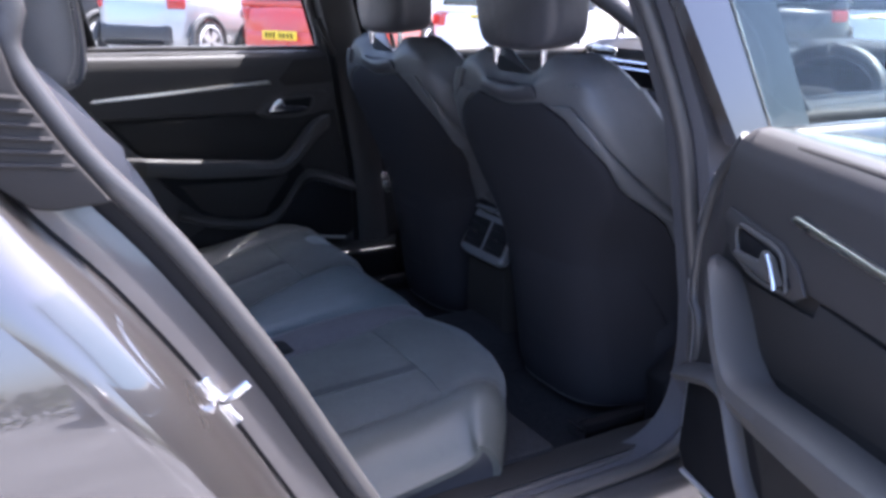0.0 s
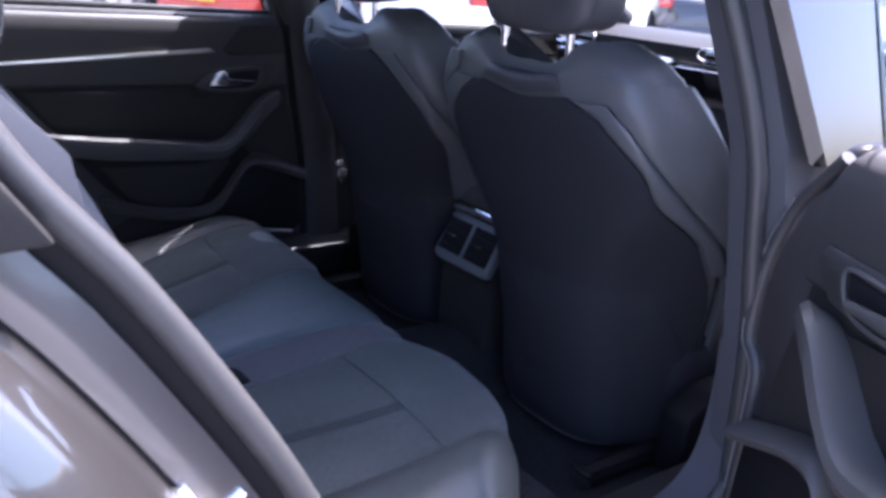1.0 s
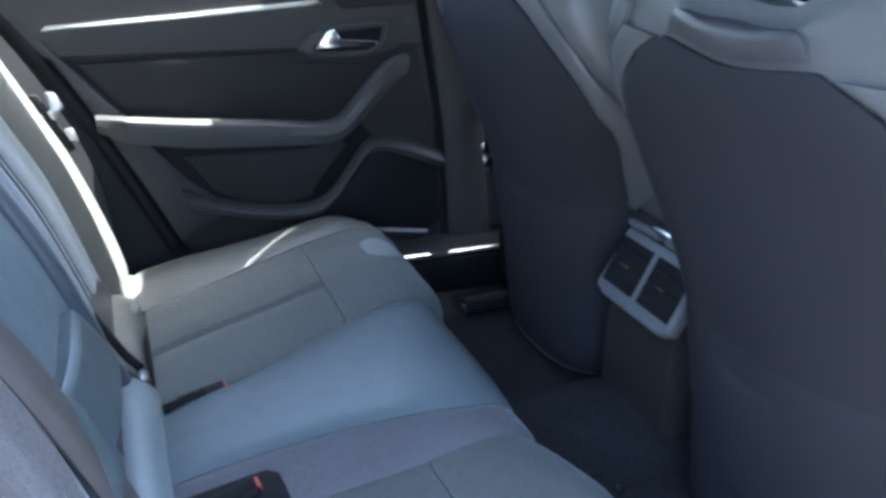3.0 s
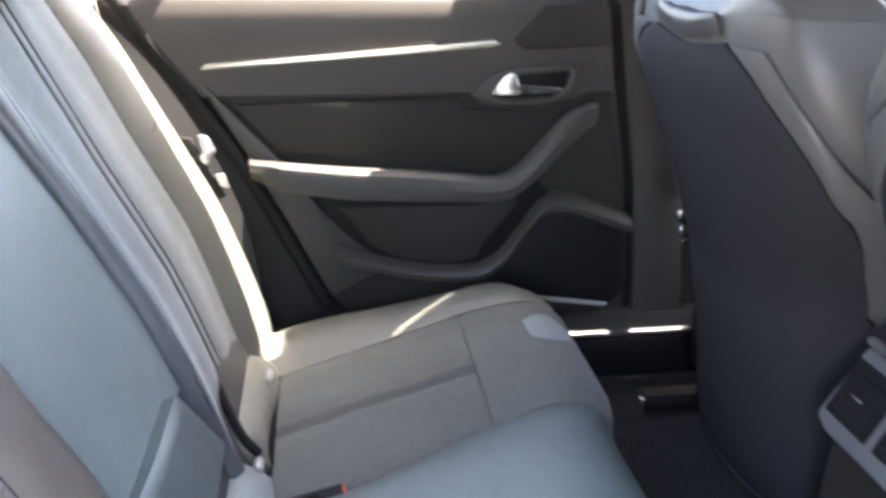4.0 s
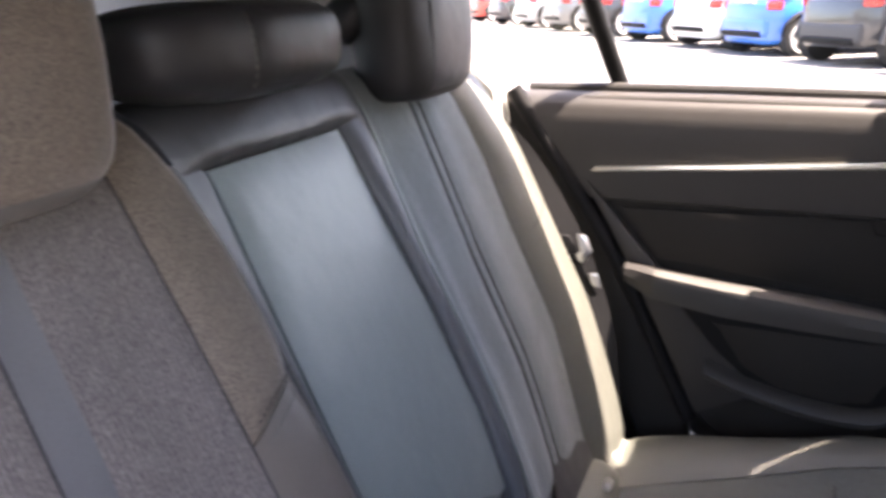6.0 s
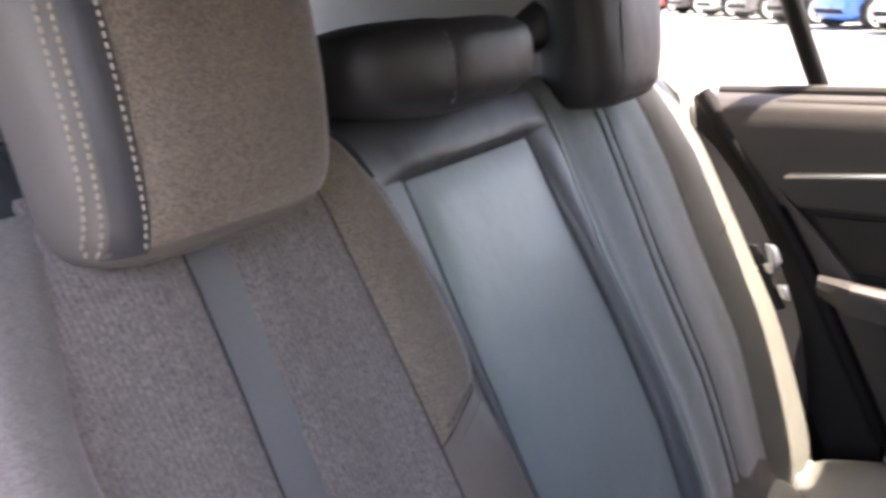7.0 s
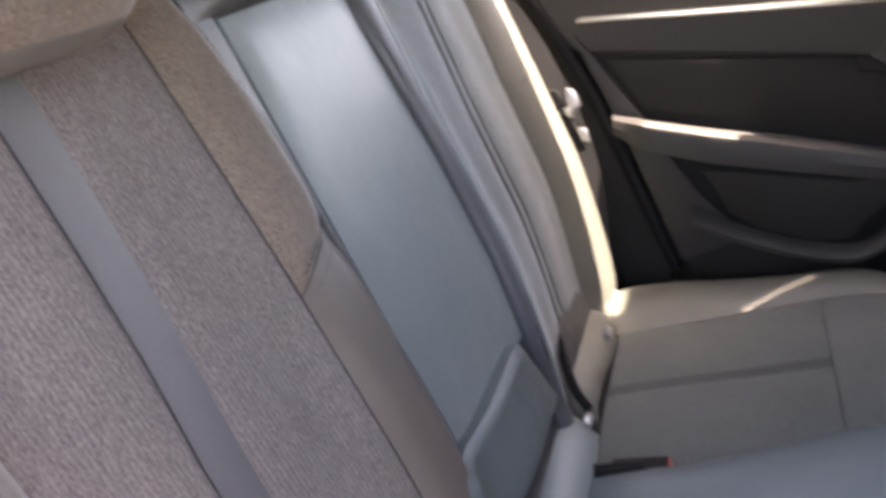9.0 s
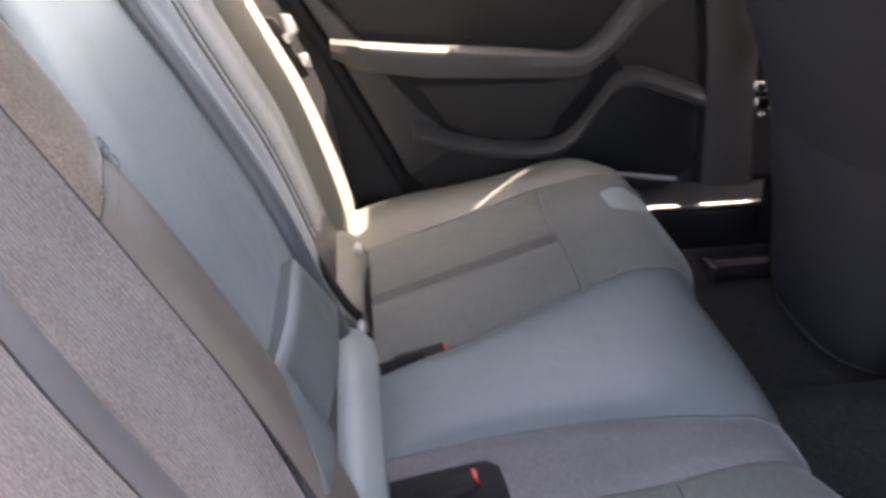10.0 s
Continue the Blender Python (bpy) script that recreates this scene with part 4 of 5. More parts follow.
part("inner_lip", grid(lambda a, b: seal_curve[round(a * 59)] + Vector((0.012 - 0.05 * b, -0.785 + 0.10 * b, 0)), 60, 4), M["black"], opening, "dark inner lip")


def strip_along(o0, o1, n=5, bulge=0.0):
    def fn(a, b):
        p = seal_curve[min(59, round(a * 59))]
        q = Vector((p.x + o0[0] + (o1[0] - o0[0]) * b, o0[1] + (o1[1] - o0[1]) * b - bulge * math.sin(math.pi * b), p.z + o0[2] + (o1[2] - o0[2]) * b))
        return q
    return grid(fn, 60, n)


part("gap", strip_along((0.004, -0.792, -0.004), (-0.022, -0.788, -0.014), 3), M["black"], opening, "dark recess behind the seal")
part("flange", strip_along((-0.022, -0.797, -0.014), (-0.060, -0.812, -0.037), 5, 0.003), M["flange"], opening, "painted inner flange")
part("gap_line", strip_along((-0.060, -0.810, -0.037), (-0.066, -0.811, -0.040), 3), M["black"], opening, "dark panel gap")
def haunch(z):
    """How far out the body side stands at height z."""
    return -0.880 - 0.068 * (1 - (min(1.0, max(0.0, z - 0.56) / 0.38)) ** 2)


def quarter_edge(a, b):
    p = seal_curve[min(59, round(a * 59))]
    n = Vector((0.83, 0, 0.55)) * 0.084
    c = Vector((p.x - 0.064, -0.813, p.z - 0.039)) - n
    return c + n * math.cos(b * math.pi / 2) + Vector((0, haunch(c.z) + 0.813, 0)) * math.sin(b * math.pi / 2)


part("quarter_edge", grid(quarter_edge, 60, 16), M["paint"], opening, "rounded painted edge")
CORNER = [(0.716, 0.62), (0.724, 0.53), (0.715, 0.44), (0.685, 0.382), (0.61, 0.349), (0.45, 0.343), (0.20, 0.345)]
bend = spline([(x, 0, z) for x, z in CORNER], 40)


def sill_corner(a, b):
    p = bend[round(a * 39)]
    q = p.lerp(Vector((0.84, 0, 0.26)), (0.0, 0.0, 0.05, 0.45)[round(b * 3)])
    return Vector((q.x, (-0.708, -0.772, -0.780, -0.782)[round(b * 3)], q.z))


part("sill_corner", grid(sill_corner, 40, 4), M["pillar"], opening, "grey corner trim between pillar and sill")
part("corner_seal", tube([(x, -0.785, z) for x, z in CORNER], 0.014, 12, 50), M["rubber"], opening, "black rubber door seal")
# Out-of-view bar, put here to keep sun off the near sill and cushion.
part("roof_shade_bar", tube([(-0.38, -0.635, 1.275), (0.0, -0.640, 1.318), (0.35, -0.640, 1.325), (0.90, -0.645, 1.322), (1.35, -0.655, 1.27)], 0.040, 12, 30, 0.8), M["rubber"], opening, "bar along the roof edge, added to shade the sill")


def quarter(a, b):
    p = seal_curve[min(59, round(a * 59))]
    x0 = p.x - 0.1337
    x = x0 + (-1.65 - x0) * b
    z = p.z - 0.0852
    return Vector((x, haunch(z) - 0.014 * math.sin(math.pi * min(1, b * 1.3)), z))


part("quarter_panel", grid(quarter, 60, 24), M["paint"], opening, "glossy grey metallic rear quarter panel")
cover = part("quarter_cover", slab([(x, -0.808, z) for x, z in ((-0.365, 1.11), (-0.354, 1.064), (-0.340, 1.040), (-0.314, 0.995), (-0.276, 0.940), (-0.330, 0.936), (-0.352, 0.940), (-0.385, 0.968), (-0.60, 1.00), (-0.62, 1.14))], (0, -0.030, 0), 0.005), M["trim"], opening, "dark ribbed quarter window trim")
for k in range(6):
    z = 1.052 - 0.014 * k
    part("rib", tube([(-0.350 + 0.008 * k, -0.839, z), (-0.44, -0.839, z + 0.012), (-0.58, -0.839, z + 0.020)], 0.0032, 6), M["trim"], cover)
striker = part("striker", box((-0.172, -0.816, 0.676), (0.014, 0.012, 0.080), 0.003, turn=(0, -31, 0)), M["chrome"], opening, "chrome striker plate")
part("striker_pin", tube([(-0.172, -0.815, 0.677), (-0.166, -0.828, 0.682), (-0.150, -0.834, 0.694), (-0.142, -0.834, 0.700)], 0.0075, 10), M["chrome"], striker, "chrome striker pin")
tagged(part("rear_wheel_cover", tube([(-0.95, -0.78, 0.34), (-0.95, -0.90, 0.34)], 0.33, 40), M["tyre"]), "black rear tyre of the car", "tyre")


# ---- rear doors: built in the closed place of one side, sg = 1 nearside, -1 offside ----
def rear_door(sg, turn=None):
    open_ = turn is not None
    dr = base("rear_door", "open rear door with grey armrest, chrome handle and frameless window" if open_ else "closed rear door with chrome strip, handle, armrest and map pocket", "car door")
    def P(x, z, y=0.70):
        return Vector((x, sg * y, z))
    out = (0, sg * 1, 0)
    def push(d):
        return Vector((0, sg * d, 0))
    edge = [(-0.215, 0.965), (-0.165, 0.91), (-0.112, 0.838), (-0.015, 0.683), (0.055, 0.545), (0.12, 0.41), (0.17, 0.365), (0.65, 0.352), (0.70, 0.39), (0.704, 0.45), (0.692, 0.56), (0.645, 0.775), (0.615, 0.955), (0.60, 0.972), (0.45, 0.976), (0.10, 0.978), (-0.10, 0.976)]
    part("door_panel", slab([P(x, z, 0.716) for x, z in edge], push(0.05), 0.008, 3), M["trim"], dr, "dark lower door panel")
    skin = slab([P(x * 1.0 + (0.012 if x > 0.3 else -0.02), z - (0.0 if z > 0.6 else 0.06), 0.77) for x, z in edge], push(0.115), 0.03, 4)
    part("door_skin", skin, M["paint"], dr, "grey painted outer door skin")
    # upper pad with a rolled ledge below the glass
    def upper(a, b):
        x = float(np.interp(a, [0, 1], [-0.205 + 0.175 * (1 - min(1, b * 1.6)) * 0.95, 0.617]))
        q = float(np.interp(b, [0, 1], [0.0, 1.0]))
        prof = [(0.798, 0.712), (0.803, 0.704), (0.83, 0.702), (0.87, 0.700), (0.91, 0.699), (0.94, 0.701), (0.962, 0.708), (0.976, 0.722), (0.981, 0.74), (0.978, 0.77)]
        f = q * 9
        i = min(8, int(f))
        z = prof[i][0] + (prof[i + 1][0] - prof[i][0]) * (f - i)
        y = prof[i][1] + (prof[i + 1][1] - prof[i][1]) * (f - i)
        xl = float(np.interp(z, [0.798, 0.84, 0.91, 0.981], [-0.085, -0.112, -0.163, -0.217]))
        xr = float(np.interp(z, [0.798, 0.95, 0.981], [0.640, 0.616, 0.60]))
        return P(xl + (xr - xl) * a, z, y)
    part("upper_pad", grid(upper, 24, 30), M["trim_soft"], dr, "soft dark upper door pad")
    part("insert", slab([P(-0.03, 0.788, 0.714), (P(0.36, 0.797, 0.714)), P(0.37, 0.775, 0.714), P(0.56, 0.765, 0.714), P(0.49, 0.68, 0.714), P(0.44, 0.66, 0.714), P(0.06, 0.70, 0.714), P(0.035, 0.70, 0.714)], push(-0.007), 0.003), M["trim"], dr, "padded dark door insert")
    part("rear_filler", slab([P(-0.095, 0.84, 0.716), P(-0.05, 0.79, 0.716), P(0.03, 0.70, 0.716), P(0.085, 0.640, 0.716), P(0.142, 0.562, 0.716), P(0.196, 0.506, 0.716), P(0.205, 0.465, 0.716), P(0.12, 0.42, 0.716), P(0.06, 0.545, 0.716), P(-0.01, 0.685, 0.716)], push(-0.018), 0.005), M["trim_soft"], dr, "dark rear door moulding")
    part("trim_strip", slab([P(-0.083, 0.850, 0.699), P(-0.075, 0.858, 0.699), P(0.415, 0.896, 0.699), P(0.427, 0.888, 0.699), P(0.41, 0.884, 0.699)], push(-0.006), 0.0015), M["strip_metal"], dr, "slim bright metal trim strip")
    if not open_:
        part("tweeter_cover", slab([P(0.45, 0.895, 0.70), P(0.50, 0.955, 0.70), P(0.605, 0.962, 0.70), P(0.625, 0.885, 0.70), P(0.47, 0.878, 0.70)], push(-0.006), 0.003), M["trim"], dr, "dark tweeter cover")
    # handle recess and lever
    part("handle_recess", slab([P(0.375, 0.80, 0.703), P(0.40, 0.83, 0.703), P(0.44, 0.85, 0.703), P(0.60, 0.862, 0.703), P(0.615, 0.84, 0.703), P(0.58, 0.795, 0.703), P(0.50, 0.782, 0.703), P(0.40, 0.784, 0.703)], push(-0.007), 0.003), M["trim_soft"], dr, "dark handle surround")
    part("handle_bowl", slab([P(0.405, 0.802, 0.695), P(0.43, 0.832, 0.695), P(0.55, 0.842, 0.695), P(0.545, 0.815, 0.695), P(0.52, 0.797, 0.695), P(0.43, 0.795, 0.695)], push(-0.003), 0.001), M["black"], dr, "black handle bowl")
    part("bowl_rim", tube([P(x, z, 0.692) for x, z in ((0.41, 0.795), (0.435, 0.838), (0.50, 0.846), (0.555, 0.845), (0.55, 0.812), (0.52, 0.792), (0.45, 0.788), (0.412, 0.794))], 0.0035, 8, 50), M["trim_mid"], dr, "grey handle bowl rim")
    lever = [P(0.408, 0.803, 0.688), P(0.43, 0.837, 0.684), P(0.448, 0.842, 0.682), P(0.458, 0.822, 0.684), P(0.535, 0.816, 0.688), P(0.535, 0.806, 0.688), P(0.45, 0.803, 0.684)]
    # On the open door, grey stands in for chrome mirroring the dark.
    part("door_handle", slab(lever, push(-0.012), 0.004, 3), M["trim_mid"] if open_ else M["chrome"], dr, "chrome lever greyed for the dark it mirrors" if open_ else "polished chrome door lever")
    # A thin chrome line is added as the lever's glint.
    if open_:
        part("lever_glint", tube([P(0.406, 0.800, 0.672), P(0.416, 0.822, 0.670), P(0.431, 0.840, 0.670)], 0.0032, 8), M["chrome"], dr, "thin chrome line put in as the lever glint")
    # armrest sweeping up into the pull
    def arm(x, z, w, h, y=0.69):
        return [P(x, z - h, y + 0.02), P(x, z - h, y - w + 0.012), P(x, z - 0.5 * h, y - w), P(x, z - 0.006, y - w + 0.004), P(x, z, y - w + 0.016), P(x, z - 0.012, y + 0.02)]
    rows = [(-0.012, 0.698, 0.03, 0.03), (0.04, 0.696, 0.05, 0.05), (0.15, 0.686, 0.058, 0.055), (0.28, 0.676, 0.06, 0.052), (0.38, 0.666, 0.06, 0.046), (0.43, 0.663, 0.058, 0.042), (0.462, 0.679, 0.055, 0.045), (0.50, 0.721, 0.052, 0.055), (0.536, 0.762, 0.045, 0.062), (0.572, 0.786, 0.035, 0.055), (0.605, 0.787, 0.016, 0.04)]
    c = spline([(r[0], r[1], 0) for r in rows], 40)
    ws = [curve([r[0] for r in rows], [r[k] for r in rows]) for k in (2, 3)]
    part("armrest", loft([arm(p.x, p.y, ws[0](p.x), ws[1](p.x)) for p in c]), M["trim_mid"], dr, "grey sweeping armrest and pull handle")
    # End piece, darker than the armrest to carry the shade on it.
    part("armrest_end", loft([arm(p.x, p.y + 0.0015, ws[0](p.x) + 0.002, ws[1](p.x) + 0.003) for p in c if p.x < 0.048]), M["trim_soft"], dr, "armrest end piece with shade put into its tone")
    # map pocket
    # Flat black plate stands in for the shade inside the pocket.
    part("pocket_shade", slab([P(0.06, 0.650, 0.70), P(0.14, 0.555, 0.70), P(0.21, 0.495, 0.70), P(0.38, 0.462, 0.70), P(0.45, 0.49, 0.70), P(0.535, 0.605, 0.70), P(0.50, 0.65, 0.70), P(0.44, 0.64, 0.70)], push(-0.002), 0.0005), M["black"], dr, "dark map pocket")
    part("pocket_lid", slab([P(0.135, 0.602, 0.698), P(0.150, 0.590, 0.698), P(0.195, 0.525, 0.698), P(0.25, 0.497, 0.698), P(0.34, 0.482, 0.698), P(0.392, 0.492, 0.698), P(0.405, 0.520, 0.698), P(0.47, 0.598, 0.698), P(0.46, 0.612, 0.698), P(0.38, 0.596, 0.698)], push(-0.006), 0.004), M["trim"], dr, "dark pocket insert")
    rim = spline([P(0.13, 0.522), P(0.20, 0.497), P(0.29, 0.476), P(0.385, 0.470), P(0.435, 0.493), P(0.475, 0.545), P(0.515, 0.596), P(0.56, 0.602), P(0.615, 0.585), P(0.69, 0.556)], 60)
    part("pocket_rim", loft([[Vector((p.x, sg * y, p.z + z)) for y, z in ((0.712, 0.012), (0.694, 0.009), (0.678, 0.001), (0.673, -0.008), (0.680, -0.020), (0.712, -0.028))] for p in rim]), M["trim_rim"], dr, "moulded pocket ledge lightened for the light on it")
    part("speaker_grille", slab([P(0.545, 0.585, 0.712), P(0.685, 0.545, 0.712), P(0.695, 0.40, 0.712), P(0.66, 0.375, 0.712), P(0.40, 0.40, 0.712), P(0.44, 0.47, 0.712)], push(-0.008), 0.004), M["black"], dr, "black speaker grille")
    # Sunlight along the strip is part of its pale colour.
    part("kick_strip", tube([P(0.40, 0.405, 0.70), P(0.52, 0.398, 0.70), P(0.66, 0.378, 0.70)], 0.005, 8), M["trim_sunlit"], dr, "kick strip with sunlight put into its pale colour")
    if not open_:
        part("waist_seal", tube([P(-0.21, 0.984, 0.755), P(0.1, 0.988, 0.755), P(0.60, 0.984, 0.755)], 0.008, 8), M["rubber"], dr, "black waist seal")
    # Black tube put in for the dark gap along the door's rear edge.
    part("rear_edge_gap", tube([P(-0.228, 0.985, 0.712), P(-0.125, 0.838, 0.71), P(-0.028, 0.683, 0.71), P(0.042, 0.545, 0.71), P(0.11, 0.405, 0.71)], 0.015, 10), M["black"], dr, "black rubber edge seal")
    # frameless glass with its rear division bar
    def pane(a, b):
        z = 0.97 + 0.345 * b
        x0 = float(np.interp(z, [0.97, 1.33], [-0.20, -0.30]))
        x1 = float(np.interp(z, [0.97, 1.13, 1.33], [0.61, 0.56, 0.49]))
        return P(x0 + (x1 - x0) * a, z, 0.754 - 0.215 * b if open_ else 0.795 - 0.155 * b - 0.03 * b * b)
    gl = part("window", grid(pane, 10, 8, thick=0.004), M["glass_green"] if open_ else M["glass"], dr, "greenish frameless window glass")
    gl.visible_shadow = not open_
    part("division_bar", tube([pane(0.188, 0.02) + push(-0.008), pane(0.185, 0.4) + push(-0.008), pane(0.19, 0.95) + push(-0.008)], 0.016, 10), M["black"], dr, "black window division bar")
    if open_:
        part("glass_edge", tube([pane(1, 0.02), pane(1, 0.5), pane(1, 0.98)], 0.003, 6), M["chrome"], dr, "bright polished glass edge")
        # Shade on these door faces comes from the darker steel copy.
        part("door_end", slab([P(0.71, 0.45, 0.73), P(0.66, 0.75, 0.73), P(0.63, 0.94, 0.735), P(0.64, 0.94, 0.85), P(0.67, 0.75, 0.86), P(0.72, 0.45, 0.86)], (0.012, 0, 0), 0.006), M["flange_shaded"], dr, "grey painted door end face")
        part("door_flange", slab([P(0.60, 0.945, 0.728), P(0.655, 0.940, 0.728), P(0.70, 0.885, 0.728), P(0.732, 0.82, 0.728), P(0.748, 0.75, 0.728), P(0.748, 0.665, 0.728), P(0.715, 0.635, 0.728), P(0.715, 0.40, 0.728), P(0.66, 0.40, 0.728), P(0.62, 0.70, 0.728)], push(0.03), 0.012, 3), M["flange_shaded"], dr, "brown-grey painted door flange")
        part("flange_seal", tube([P(0.648, 0.958, 0.735), P(0.715, 0.885, 0.735), P(0.747, 0.82, 0.735), P(0.763, 0.75, 0.735), P(0.763, 0.66, 0.735), P(0.728, 0.61, 0.735), P(0.728, 0.40, 0.735)], 0.010, 10, 40), M["rubber"], dr, "black rubber edge seal")
        # Highlight on the rubber seal, drawn as a thin alloy tube.
        part("seal_highlight", tube([P(0.722, 0.885, 0.727), P(0.754, 0.82, 0.727), P(0.770, 0.75, 0.727), P(0.770, 0.66, 0.727), P(0.735, 0.61, 0.727), P(0.735, 0.42, 0.727)], 0.002, 6, 40), M["alloy"], dr, "thin metal line put in as the seal highlight")
        part("flange_bolt", tube([P(0.690, 0.56, 0.73), P(0.690, 0.56, 0.72)], 0.011, 6), M["black"], dr, "dark hinge bolt")
        dr.matrix_world = turn
    return dr


rear_door(1)
HINGE = Vector((0.78, -0.90, 0))
rear_door(-1, Matrix.Translation(HINGE) @ Matrix.Rotation(radians(67), 4, "Z") @ Matrix.Translation(Vector((-0.70, 0.88, 0))))


# ---- front doors, screen, dash ----
def front_door(sg):
    dr = base("front_door", "closed front door with pale waistline and chrome strip", "car door", "front doors")
    def P(x, z, y=0.70):
        return Vector((x, sg * y, z))
    o = [(0.80, 0.36), (0.80, 0.955), (0.86, 0.972), (1.7, 0.965), (1.80, 0.90), (1.80, 0.36)]
    part("door_panel", slab([P(x, z, 0.715) for x, z in o], (0, sg * 0.10, 0), 0.012, 3), M["trim"], dr)
    part("upper_pad", tube([P(0.82, 0.955, 0.725), P(1.2, 0.962, 0.725), P(1.75, 0.955, 0.73)], 0.026, 10), M["trim_mid"], dr, "grey soft waist pad")
    part("trim_strip", slab([P(0.95, 0.865, 0.70), P(0.95, 0.878, 0.70), P(1.62, 0.90, 0.70), P(1.62, 0.888, 0.70)], (0, -sg * 0.006, 0), 0.001), M["chrome"], dr, "chrome trim strip")
    part("door_handle", slab([P(1.45, 0.80, 0.69), P(1.47, 0.83, 0.69), P(1.58, 0.82, 0.69), P(1.58, 0.805, 0.69)], (0, -sg * 0.012, 0), 0.003), M["chrome"], dr, "chrome lever")
    part("armrest", tube([P(1.16, 0.68, 0.70), P(1.35, 0.67, 0.675), P(1.6, 0.72, 0.68)], 0.032, 10), M["trim_mid"], dr, "grey armrest")
    def pane(a, b):
        z = 0.96 + 0.36 * b
        return P(float(np.interp(a, [0, 1], [0.895 - 0.18 * b, 1.88 - 0.62 * b])), z, 0.80 - 0.17 * b)
    gl = part("window", grid(pane, 8, 6), M["glass"], dr, "clear frameless window glass")
    part("glass_seal", tube([pane(0, 0), pane(0, 0.5), pane(0, 1)], 0.008, 8), M["rubber"], dr, "black glass edge seal")
    return dr


front_door(1)
front_door(-1)
g = shell("windscreen", grid(lambda a, b: Vector((2.05 - 0.50 * a + 0.10 * (1 - (2 * b - 1) ** 2), (b - 0.5) * (1.42 - 0.2 * a), 1.015 + 0.305 * a)), 8, 12), M["glass"], "clear windscreen", "window")
g.visible_shadow = False
shell("bonnet", grid(lambda a, b: Vector((2.05 + 1.0 * a, (b - 0.5) * 1.7, 0.97 - 0.16 * a * a - 0.05 * (2 * b - 1) ** 2)), 10, 10, thick=0.01), M["paint"], "grey painted bonnet", "bonnet")
shell("front_end", box((2.75, 0, 0.55), (0.75, 1.75, 0.5), 0.08, 3), M["paint"], "grey painted front end", "car body")

dash = base("dashboard", "dark dashboard with chrome strip and air vents", "dashboard")
part("dash_top", loft([[Vector((x, y, z)) for x, z in ((1.64, 0.86), (1.605, 0.945), (1.615, 0.985), (1.68, 1.005), (1.85, 1.01), (2.06, 1.0), (2.08, 0.86))] for y in (-0.69, -0.3, 0.3, 0.69)]), M["black"], dash, "black soft dashboard top")
part("fascia", loft([[Vector((x, y, z)) for x, z in ((1.66, 0.62), (1.60, 0.78), (1.595, 0.858), (1.66, 0.858), (2.08, 0.858), (2.08, 0.62))] for y in (-0.69, -0.3, 0.3, 0.69)]), M["pillar"], dash, "grey fascia panel")
part("dash_strip", tube([(1.597, -0.16, 0.940), (1.592, 0.2, 0.940), (1.60, 0.67, 0.945)], 0.007, 8), M["chrome"], dash, "chrome strip")
part("dash_strip", tube([(1.597, -0.16, 0.918), (1.592, 0.2, 0.918), (1.60, 0.67, 0.924)], 0.005, 8), M["chrome"], dash, "chrome strip")
for y in (-0.58, 0.58, 0.02):
    part("air_vent", box((1.612, y, 0.968), (0.02, 0.13, 0.028), 0.005), M["gloss"], dash, "black air vent")
    part("vent_frame", tube([(1.598, y - 0.068, 0.955), (1.598, y + 0.068, 0.955), (1.60, y + 0.068, 0.984), (1.60, y - 0.068, 0.984), (1.598, y - 0.068, 0.955)], 0.003, 6), M["chrome"], dash, "chrome vent frame")
part("screen", box((1.57, 0.02, 0.885), (0.015, 0.24, 0.10), 0.006, turn=(0, -12, 0)), M["gloss"], dash, "gloss black touch screen")
part("instrument_hood", blob((1.72, -0.335, 1.01), (0.10, 0.17, 0.05), 0.6, 0.5), M["black"], dash, "dark instrument hood")
wheel = base("steering_wheel", "small dark leather steering wheel", "steering wheel")
def rim_pts():
    c, r = Vector((1.46, -0.39, 0.890)), 0.180
    ax = Vector((-0.92, 0, 0.38)).normalized()
    u, v = Vector((0, 1, 0)), ax.cross(Vector((0, 1, 0)))
    return [c + u * (r * math.cos(k * math.pi / 12)) + v * (0.9 * r * math.sin(k * math.pi / 12)) for k in range(25)], c, u, v
rp, wc, wu, wv = rim_pts()
part("rim", tube(rp, 0.019, 10, 60), M["leather_black"], wheel)
part("hub", blob(tuple(wc), (0.03, 0.075, 0.06), 0.5, 0.5, (0, 22, 0)), M["trim"], wheel)
for sg in (-1, 1):
    part("spoke", tube([wc + wu * sg * 0.05, wc + wu * sg * 0.165], 0.016, 8), M["trim"], wheel)
part("column", tube([wc + Vector((0.01, 0, 0)), wc + Vector((0.20, 0.01, -0.06))], 0.035, 14), M["black"], wheel, "black steering column")
tagged(part("column_stalk", tube([(1.52, -0.28, 0.86), (1.49, -0.16, 0.87)], 0.009, 8), M["black"]), "black column stalk beside the steering wheel", "stalk")
mir = base("rear_view_mirror", "black interior mirror under the windscreen", "mirror")
part("housing", blob((1.48, 0.0, 1.235), (0.02, 0.11, 0.032), 0.4, 0.4), M["black"], mir)
part("stem", tube([(1.5, 0, 1.25), (1.56, 0, 1.32)], 0.008, 8), M["black"], mir)

# ---- centre console with rear air vents ----
con = base("centre_console", "dark centre console with two rear air vents in a grey frame", "console")
